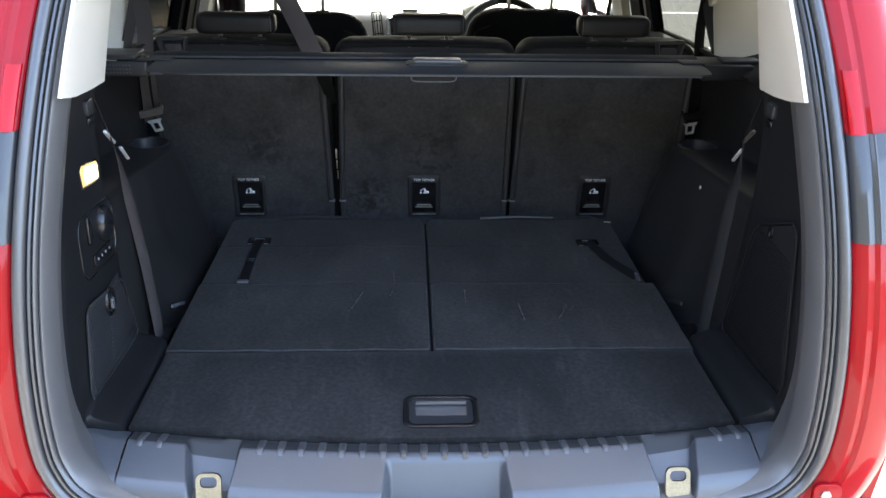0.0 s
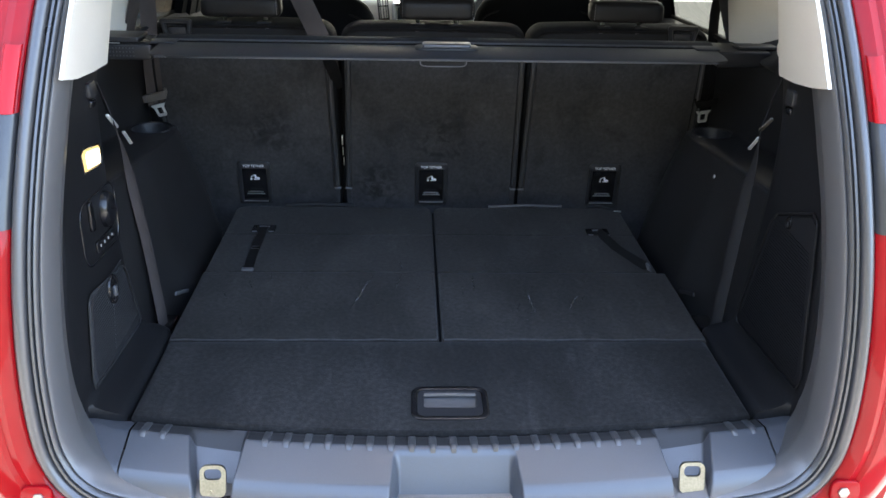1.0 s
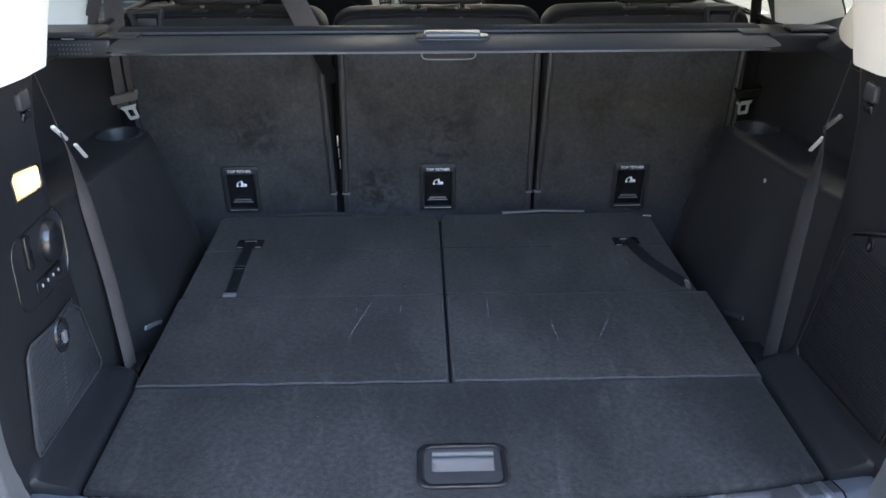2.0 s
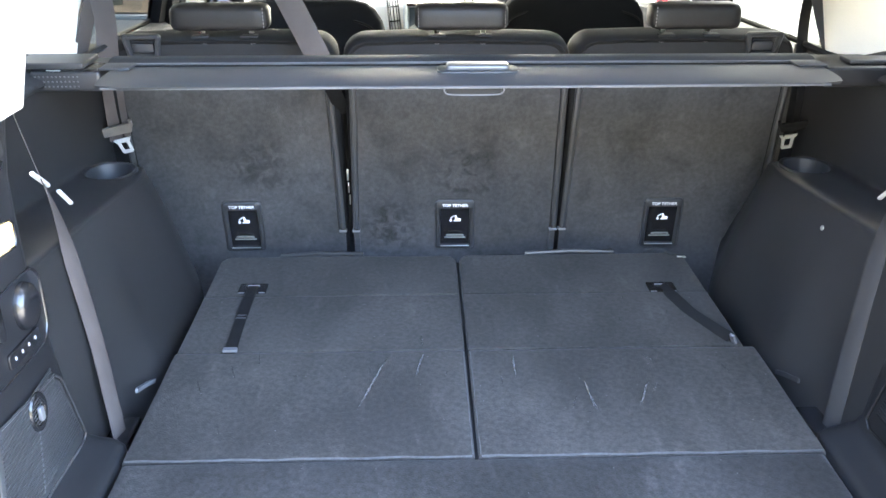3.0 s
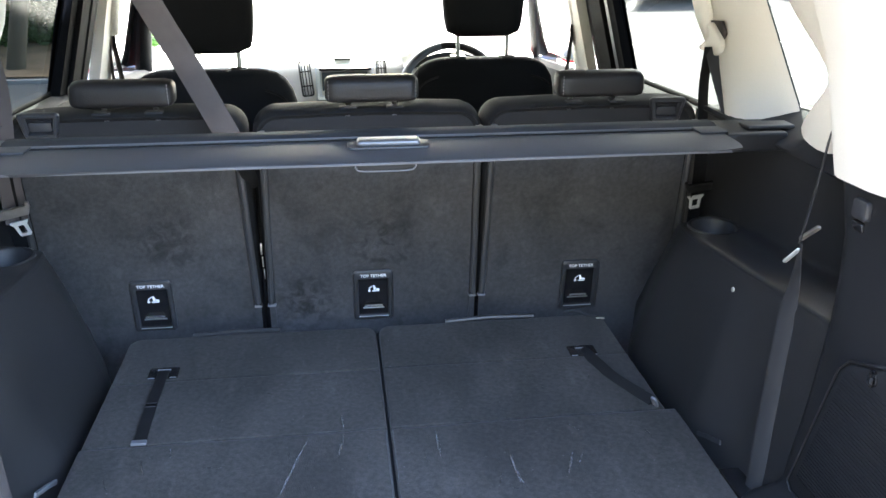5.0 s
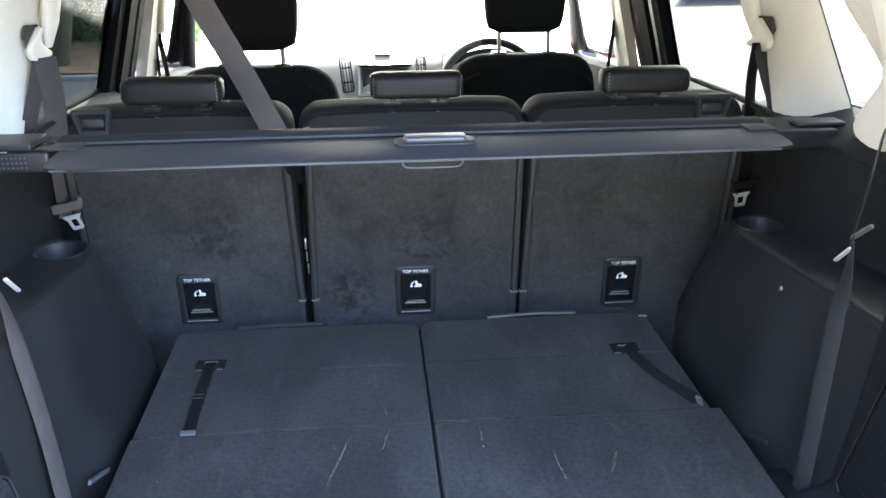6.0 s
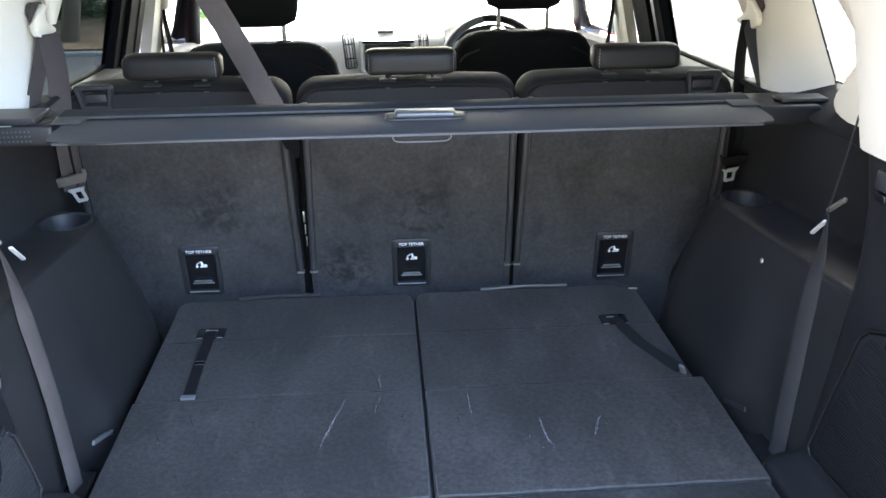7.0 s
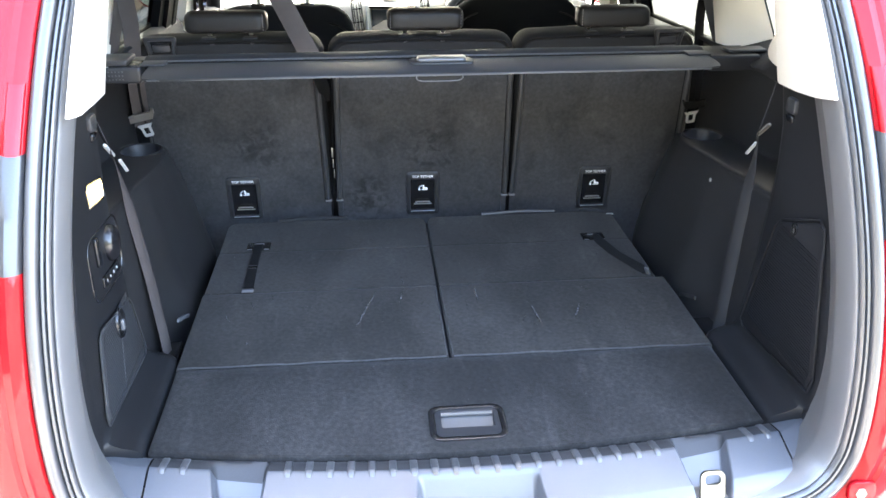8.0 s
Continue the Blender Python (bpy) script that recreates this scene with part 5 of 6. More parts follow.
for s in (-1, 1):
    seat = thing("folded_rear_seat", (s * 0.26, 0.70, 0.62), "folded third-row seat with a black carpeted back", "folded seat", "folded third-row seats")
    xa, xb = (-0.513, -0.003) if s < 0 else (0.003, 0.515)
    step = 0.003 if s < 0 else 0.019
    part("seat_flap", soft_panel(xa, xb, 0.358, 0.648, 0.66, 0.7005, 0.006, 1 + s), CARPET, seat)
    xc, xd = (xa + step, xb) if s < 0 else (xa, xb - step)
    part("seat_back", soft_panel(xc, xd, 0.650, 0.855, 0.66, 0.6995, 0.003, 3 + s), CARPET, seat)
    part("seat_back_top", soft_panel(xc, xd, 0.8555, 1.036, 0.66, 0.6993, 0.004, 5 + s, 0.028), CARPET, seat)
    part("side_gap", box(xc + 0.004, xd - 0.004, 0.37, 1.03, 0.60, 0.665), TRIM_SOFT, seat)
    if s < 0:
        part("gap_strip", box(-0.008, 0.008, 0.36, 1.03, 0.655, 0.684), TRIM_SOFT, seat)
    xe = (-0.385, -0.205) if s < 0 else (0.150, 0.345)
    part("hinge_cover", tube([(xe[0], 1.040, 0.700), ((xe[0] + xe[1]) / 2, 1.041, 0.7045), (xe[1], 1.040, 0.702)], 0.005, 8), TRIM_SOFT if s < 0 else SATIN, seat)
    # pull strap with its slot and end clip
    if s < 0:
        line = [(-0.418, 0.893, 0.7000), (-0.418, 0.882, 0.7028), (-0.419, 0.77, 0.7025), (-0.416, 0.655, 0.7035)]
        sides = [(1, 0.02, 0)]
    else:
        line = [(0.408, 0.880, 0.7000), (0.410, 0.868, 0.7026), (0.424, 0.800, 0.7060), (0.437, 0.757, 0.7040), (0.462, 0.700, 0.7050), (0.477, 0.662, 0.7080)]
        sides = [(0.85, 0.25, 0.55)]
    strap = part("pull_strap", ribbon(smooth_line(line, 6), sides, 0.021, 0.0022), WEB, seat, "black webbing pull strap")
    a = Vector(line[0])
    slot = part("strap_slot", slab(round_rect(0.056, 0.041, 0.004), Matrix.Translation((a.x, a.y - 0.006, 0.6985)), 0.0028, 0.0008), GLOSS, seat, "black plastic strap slot")
    part("slot_bar", tube([(a.x - 0.012, a.y + 0.003, 0.7020), (a.x + 0.012, a.y + 0.003, 0.7020)], 0.0016, 6), GRIP, slot)
    for u in (-1, 1):
        part("slot_lip", tube([(a.x + u * 0.026, a.y - 0.0255, 0.7012), (a.x + u * 0.014, a.y - 0.0255, 0.7012)], 0.0012, 6), GRIP, slot)
    e = Vector(line[-1])
    part("end_clip", slab(round_rect(0.025, 0.011, 0.002), Matrix.Translation((e.x, e.y - 0.006, e.z - 0.001)) @ (Matrix.Identity(4) if s < 0 else Matrix.Rotation(0.5, 4, "Z") @ Matrix.Rotation(1.1, 4, "Y")), 0.005, 0.001), GRIP, strap)
    if s < 0:
        part("strap_label", slab(round_rect(0.018, 0.012, 0.001), Matrix.Translation((-0.419, 0.768, 0.7030)), 0.0008, 0.0), GLOSS, strap)
        for dy in (-0.006, 0.006):
            part("label_seam", tube([(-0.428, 0.768 + dy, 0.7040), (-0.410, 0.768 + dy, 0.7040)], 0.0004, 4), GRIP, strap)
    # pale scuffs on the carpet
    marks = ([(-0.183, 0.466, -0.134, 0.640), (-0.089, 0.567, -0.075, 0.640), (-0.077, 0.655, -0.080, 0.700), (-0.30, 0.57, -0.27, 0.568)] if s < 0 else
             [(0.194, 0.462, 0.191, 0.550), (0.268, 0.475, 0.298, 0.543), (0.078, 0.553, 0.080, 0.635), (0.054, 0.533, 0.053, 0.575), (0.177, 0.462, 0.190, 0.455), (0.433, 0.609, 0.441, 0.631)])
    rng = random.Random(40 + s)
    for _ in range(7):
        x0, y0 = rng.uniform(0.03, 0.48) * s, 0.375 + 0.25 * rng.random() ** 0.8
        a = radians(rng.choice((75, 95, 60, 105)) + rng.gauss(0, 8))
        n = rng.uniform(0.010, 0.05)
        marks.append((x0, y0, x0 + n * math.cos(a), min(0.645, y0 + n * math.sin(a))))
    for _ in range(3):
        x0, y0 = rng.uniform(0.05, 0.45) * s, rng.uniform(0.67, 0.98)
        marks.append((x0, y0, x0 + rng.gauss(0, 0.006), y0 + rng.uniform(0.008, 0.03)))
    part("edge_nap", tube([(lerp(xa + 0.004, xb - 0.004, k / 20), 0.3595 + 0.0006 * math.sin(k * 2.1), 0.6985 + 0.0008 * math.sin(k * 1.3)) for k in range(21)], 0.0017, 5), EDGENAP, seat)
    part("edge_nap", tube([((xb - 0.003) if s < 0 else (xa + 0.003), lerp(0.362, 0.645, k / 14), 0.6990 + 0.0007 * math.sin(k * 1.7)) for k in range(15)], 0.0012, 5), EDGENAP, seat)
    for i, (x0, y0, x1, y1) in enumerate(marks):
        p, q = Vector((x0, y0, 0.7018)), Vector((x1, y1, 0.7018))
        d = (q - p).normalized()
        w = Vector((-d.y, d.x, 0)) * ((0.0022, 0.0025)[s > 0] if i < 3 else 0.0012)
        part("scuff_mark", loft([[p, p.lerp(q, 0.3) + w, p.lerp(q, 0.7) + w * 1.3, q], [p, p.lerp(q, 0.3) - w, p.lerp(q, 0.7) - w * 0.6, q]]), SCUFF, seat)

hook = thing("floor_hook", (0.472, 1.022, 0.69), "small dark release lever between seat and floor", "lever")
part("lever", tube(smooth_line([(0.415, 1.048, 0.700), (0.440, 1.043, 0.706), (0.462, 1.030, 0.703), (0.485, 1.020, 0.698)], 5), 0.003, 8), TRIM_SOFT, hook)
part("lever_tip", box(0.480, 0.500, 1.012, 1.018, 0.697, 0.701, 0.002), STEEL, hook)
for s in (-1, 1):
    bkt = thing("seat_bracket", (s * 0.535, 0.585, 0.68), "dark grey seat hinge bracket beside the floor", "bracket", "seat brackets")
    part("bracket_arm", ribbon([(s * 0.533, 0.588, 0.684), (s * 0.535, 0.560, 0.697), (s * 0.537, 0.516, 0.714)], [(0.15, 0.35, 0.93)], 0.008, 0.004), GRIP if s < 0 else SATIN, bkt)


# ---- second-row seats ----
def back_plane(z):
    return 1.152 - 0.115 * (z - 0.66)


def second_row_seat(cx, w, outer, tx, hx, lean):
    """outer: -1, 0, 1: on which side the shoulder latch sits. lean: how far each edge moulding leans sideways per metre of height."""
    t = thing("second_row_seat", (cx, 1.2, 0.45), "black seat seen from behind, with a felt-covered back" if outer else "black middle seat seen from behind, with a felt-covered back", "car seat", "second-row seats")
    x0, x1 = cx - w / 2, cx + w / 2
    top = 1.160 if outer else 1.158

    def outline(inset, lift=0.0):
        r = 0.045 - inset * 0.5
        a, b, c = x0 + inset, x1 - inset, top - inset
        pts = [(a, 0.48), (a, 0.75), (a, 0.95), (a, c - r)]
        pts += [(a + r - r * math.cos(radians(k * 15)), c - r + r * math.sin(radians(k * 15))) for k in range(1, 7)]
        pts += [(lerp(a + r, b - r, k / 6), c + 0.004 * math.sin(math.pi * k / 6)) for k in range(1, 6)]
        pts += [(b - r + r * math.sin(radians(k * 15)), c - r + r * math.cos(radians(k * 15))) for k in range(0, 7)]
        pts += [(b, 0.95), (b, 0.75), (b, 0.48)]
        return pts

    def ring(inset, dy):
        return [(x, back_plane(z) + dy, z) for x, z in outline(inset)]

    cushion = [ring(0.012, 0.11), ring(0.002, 0.095), ring(-0.002, 0.06), ring(0.000, 0.015), ring(0.004, 0.000), ring(0.008, -0.006), ring(0.013, -0.004), ring(0.016, 0.004)]
    part("seat_cushion_edge", loft(cushion), SEATEDGE, t, sharp=70)
    face = []
    ins = outline(0.0155)
    half = len(ins) // 2
    for k in range(half + 1):
        a, b = ins[k], ins[-1 - k]
        face.append([(lerp(a[0], b[0], i / 10), back_plane(lerp(a[1], b[1], i / 10)) - 0.004 * math.sin(math.pi * i / 10) ** 0.5 * min(1, max(0, (1.16 - a[1]) * 8)), lerp(a[1], b[1], i / 10)) for i in range(11)])
    low = [r for r in face if r[5][2] < 1.08]
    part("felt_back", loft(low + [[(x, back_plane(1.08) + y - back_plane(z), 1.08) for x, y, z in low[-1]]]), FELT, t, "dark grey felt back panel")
    # Above z 1.08 the back takes a darker colour than the felt.
    part("upper_back", loft([[(x, back_plane(1.08) + y - back_plane(z), 1.08) for x, y, z in low[-1]]] + face[len(low):]), UPPERBACK, t, "darker upper part of the seat back")
    part("seat_front", loft([[(x, back_plane(z) + 0.10, z) for x, z in (p, q)] for p, q in zip(outline(0.004)[:half + 1], outline(0.004)[::-1][:half + 1])]), SEATCLOTH, t)
    for xx, k in zip((x0 + 0.008, x1 - 0.008), lean):
        part("edge_moulding", tube([(xx + k * (z - 0.71), back_plane(z) - 0.006, z) for z in (0.72, 0.80, 0.95, 1.12)], 0.0075, 8), MOULD, t)
        part("moulding_end", box(xx - 0.009, xx + 0.009, back_plane(0.7) - 0.012, back_plane(0.7) + 0.004, 0.711, 0.7165, 0.002), GRIP, t)
    for xa, xb in ((x0 + 0.003, x0 + 0.016), (x1 - 0.016, x1 - 0.003)):
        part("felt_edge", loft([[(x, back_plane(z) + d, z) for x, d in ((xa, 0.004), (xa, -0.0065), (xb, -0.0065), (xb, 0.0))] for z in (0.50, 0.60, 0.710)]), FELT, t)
    # tether plate
    tm = plane_at((tx, back_plane(0.729) - 0.0055, 0.729), (1, 0, 0), (0, -0.115, 1))
    tp = part("tether_plate", frame_ring(0.088, 0.127, 0.010, 0.011, tm, 0.006, 0.002), SATIN, t, "gloss black child seat tether plate with white lettering")
    part("plate_recess", slab(round_rect(0.068, 0.108, 0.004), tm @ Matrix.Translation((0, 0, -0.0015)), 0.0022, 0.0), GLOSS, tp)
    part("plate_head", slab(round_rect(0.078, 0.017, 0.004), tm @ Matrix.Translation((0, 0.0515, 0.003)), 0.0032, 0.001), SATIN, tp)
    part("anchor_bar", tube([tm @ Vector((-0.019, -0.028, 0.003)), tm @ Vector((-0.014, -0.024, 0.008)), tm @ Vector((0.014, -0.024, 0.008)), tm @ Vector((0.019, -0.028, 0.003))], 0.0022, 6), STEEL, tp)
    part("anchor_base", tube([tm @ Vector((-0.024, -0.034, 0.002)), tm @ Vector((0.024, -0.034, 0.002))], 0.0016, 6), STEEL, tp)
    part("plate_foot", tube([tm @ Vector((-0.033, -0.0545, 0.0064)), tm @ Vector((0.033, -0.0545, 0.0064))], 0.0012, 6), STEEL, tp)
    cu = bpy.data.curves.new("lettering", "FONT")
    cu.body, cu.size, cu.align_x, cu.extrude = "TOP TETHER", 0.0098, "CENTER", 0.0002
    cu.offset = 0.00005
    ob = bpy.data.objects.new("lettering", cu)
    me = bpy.data.meshes.new_from_object(ob)
    me.transform(tm @ Matrix.Translation((0, 0.0482, 0.0066)) @ Matrix.Diagonal((1.02, 1, 1, 1)))
    me.materials.append(PRINT)
    tx_ob = new("lettering", me)
    tx_ob.parent = tp
    ring = [(0.0034 * math.cos(q), 0.0034 * math.sin(q)) for q in (2 * math.pi * j / 12 for j in range(12))]
    icon = join(slab([(-0.0035, 0.009), (0.0005, 0.0095), (0.003, 0.003), (0.0045, 0.0005), (0.0015, -0.0045), (-0.002, -0.0045)], tm @ Matrix.Translation((0.003, 0.016, 0.0012)), 0.0008, 0),
                slab([(0.0055, 0.0005), (0.0125, -0.0005), (0.0125, -0.0045), (0.0028, -0.0045)], tm @ Matrix.Translation((0.003, 0.016, 0.0012)), 0.0008, 0),
                slab(round_rect(0.019, 0.0022, 0.001), tm @ Matrix.Translation((0.006, 0.0090, 0.0012)), 0.0008, 0),
                slab(round_rect(0.0018, 0.012, 0.0008), tm @ Matrix.Translation((-0.0065, 0.0205, 0.0012)) @ Matrix.Rotation(-0.9, 4, "Z"), 0.0008, 0),
                slab(round_rect(0.0018, 0.009, 0.0008), tm @ Matrix.Translation((-0.0105, 0.0150, 0.0012)), 0.0008, 0),
                slab(ring, tm @ Matrix.Translation((-0.0105, 0.0100, 0.0012)), 0.0008, 0))
    moved(icon, tm @ Matrix.Translation((0, 0.012, 0)) @ Matrix.Diagonal((0.86, 0.86, 1, 1)) @ Matrix.Translation((0, -0.012, 0)) @ tm.inverted())
    part("seat_symbol", icon, PRINT, tp)
    # low head restraint
    hw = {-1: 0.103, 0: 0.099, 1: 0.097}[outer]
    head = []
    for k in range(17):
        u = -1 + 2 * k / 16
        e = 1 - 0.35 * max(0, abs(u) - 0.82) / 0.18
        q = 0.93 if abs(u) == 1 else 1
        head.append([(hx + u * hw * q, 1.085 + 0.027 * e * (abs(math.cos(a)) ** 0.6) * (1 if math.cos(a) > 0 else -1) + 0.004 * math.sin(a), 1.2035 + 0.0255 * e * (abs(math.sin(a)) ** 0.55) * (1 if math.sin(a) > 0 else -1)) for a in (2 * math.pi * j / 28 + 0.001 for j in range(28))])
    hr = part("head_restraint", loft(head, around=True, caps=True), LEATHER, t, "black leather head restraint with pale stitching", sharp=60)
    for u in ((-0.86, 0.86) if not outer else (-outer * 0.86,)):
        for k in range(6):
            z = 1.187 + k * 0.0068
            part("stitch", box(hx + u * hw - 0.0005, hx + u * hw + 0.0005, 1.0485, 1.0515, z, z + 0.004), STITCH, hr)
    for u in (-0.48, 0.48):
        part("restraint_post", tube([(hx + u * hw, 1.135, 1.12), (hx + u * hw, 1.120, 1.19)], 0.005, 8), STEEL, t)
        part("post_collar", box(hx + u * hw - 0.017, hx + u * hw + 0.017, 1.092, 1.115, 1.160, 1.1640, 0.0015), TRIM_SOFT, t)
    if outer:
        lx = -0.630 if outer < 0 else 0.621
        lm2 = plane_at((lx, back_plane(1.145) - 0.012, 1.146), (1, 0, 0), (0, -0.115, 1))
        lt = part("shoulder_latch", tapered(frame_ring(0.070, 0.052, 0.009, 0.011, lm2, 0.009, 0.006), lm2, 6.0), SATIN, t, "black plastic seat folding latch")
        part("latch_recess", slab(round_rect(0.056, 0.036, 0.004), lm2 @ Matrix.Translation((0, 0, -0.004)), 0.002, 0), GLOSS, lt)
        part("latch_paddle", slab(round_rect(0.042, 0.018, 0.004), lm2 @ Matrix.Translation((0, -0.004, -0.002)), 0.005, 0.0015), SATIN, lt)
    return t


second_row_seat(-0.4780, 0.459, -1, -0.480, -0.469, (0.0, -0.028))
middle = second_row_seat(-0.0008, 0.4685, 0, -0.001, 0.006, (0.026, 0.0))
second_row_seat(0.4692, 0.4625, 1, 0.474, 0.472, (0.028, 0.0))
for za, zb, xh, wh in ((0.836, 0.862, -0.2405, 0.0040), (0.807, 0.830, -0.2392, 0.0026), (0.778, 0.801, -0.2375, 0.0022)):
    part("hinge_plate", box(xh - wh / 2, xh + wh / 2, 1.140, 1.146, za, zb, 0.0008), ZINC, middle, "bright metal hinge in the gap")


part("gap_panel", box(0.226, 0.246, 1.185, 1.192, 0.46, 1.02), SEATCLOTH, middle)
part("gap_panel", box(-0.255, -0.228, 1.190, 1.196, 0.46, 1.02), SEATCLOTH, middle)


# ---- roller blind (parcel shelf) ----
rb = thing("roller_blind", (0, 0.80, 1.15), "black retractable boot cover on its cassette", "boot cover")
case = [(0.795, 1.150), (0.790, 1.164), (0.796, 1.175), (0.812, 1.1795), (0.838, 1.1795), (0.852, 1.172), (0.856, 1.158), (0.848, 1.146), (0.825, 1.142), (0.805, 1.143)]
part("cassette", loft([[(x, y, z) for y, z in case] for x in (-0.600, -0.5, -0.25, 0, 0.25, 0.5, 0.600)], around=True, caps=True), TRIM_SOFT, rb)
part("cassette_lip", tube([(-0.590, 0.788, 1.1765), (0, 0.788, 1.1770), (0.590, 0.788, 1.1765)], 0.0022, 6), EDGEGREY, rb)
brd = []
for k in range(31):
    u = -1 + k / 15
    yf = 0.657 + 0.003 * u + (0.014 * max(0, abs(u) - 0.955) / 0.045)
    brd.append([(u * 0.582 + 0.006, 0.790, 1.171), (u * 0.584 + 0.006, 0.76, 1.1755), (u * 0.584 + 0.006, 0.71, 1.1750), (u * 0.584 + 0.006, yf + 0.012, 1.1735), (u * 0.583 + 0.006, yf, 1.1705), (u * 0.582 + 0.006, yf + 0.003, 1.1655), (u * 0.582 + 0.006, 0.70, 1.1665), (u * 0.582 + 0.006, 0.785, 1.166)])
part("end_board", loft(brd, around=True, caps=True), BLIND, rb, "dark grey fabric end board")
part("board_edge", tube([(-0.565, 0.659, 1.1675), (0, 0.655, 1.1680), (0.565, 0.662, 1.1675)], 0.0022, 6), EDGEGREY, rb)
gm = plane_at((0.016, 0.742, 1.176), (1, 0, 0), (0, 1, 0.05))
grip = part("pull_grip", slab(round_rect(0.102, 0.030, 0.008), gm, 0.010, 0.004, 3), EDGEGREY, rb, "satin grey plastic pull grip")
part("grip_base", slab(round_rect(0.132, 0.042, 0.012), gm @ Matrix.Translation((0, -0.004, -0.001)), 0.004, 0.0015), SATIN, grip)
loopy = smooth_line([(-0.039, 0.668, 1.166), (-0.039, 0.672, 1.157), (-0.030, 0.673, 1.152), (0.009, 0.674, 1.151), (0.044, 0.673, 1.152), (0.053, 0.672, 1.157), (0.053, 0.668, 1.166)], 4)
part("pull_loop", tube(loopy, 0.0012, 6), GRIP, rb)
part("loop_pad", box(-0.036, 0.050, 0.674, 0.680, 1.153, 1.166, 0.002), TRIM_SOFT, rb)
for s in (-1, 1):
    cap = part("end_cap", box(min(s * 0.598, s * 0.712), max(s * 0.598, s * 0.712), 0.752, 0.862, 1.139, 1.173, 0.006, 3), SATIN if s < 0 else TRIM, rb)
    part("cap_tongue", box(min(s * 0.548, s * 0.598), max(s * 0.548, s * 0.598), 0.748, 0.79, 1.1745, 1.1790, 0.002), BLIND, rb)
    if s < 0:
        for i in range(11):
            for j in range(3):
                part("grip_dot", box(-0.704 + i * 0.0068, -0.7015 + i * 0.0068, 0.7505, 0.7525, 1.147 + j * 0.008, 1.1494 + j * 0.008), EDGEGREY, cap)
    part("ledge_cover", box(min(s * 0.622, s * 0.735), max(s * 0.622, s * 0.735), 0.752, 0.826, 1.1765, 1.1870, 0.003, 3) if s < 0 else box(0.646, 0.732, 0.772, 0.812, 1.1740, 1.1810, 0.0025, 3), SATIN, rb)
    if s < 0:
        part("cap_slot", box(-0.708, -0.600, 0.7535, 0.80, 1.1725, 1.1770, 0.001), GLOSS, rb)
        part("slot_spring", tube([(-0.682, 0.751, 1.1752), (-0.676, 0.7515, 1.1745), (-0.660, 0.7515, 1.1745)], 0.0011, 6), STEEL, rb)


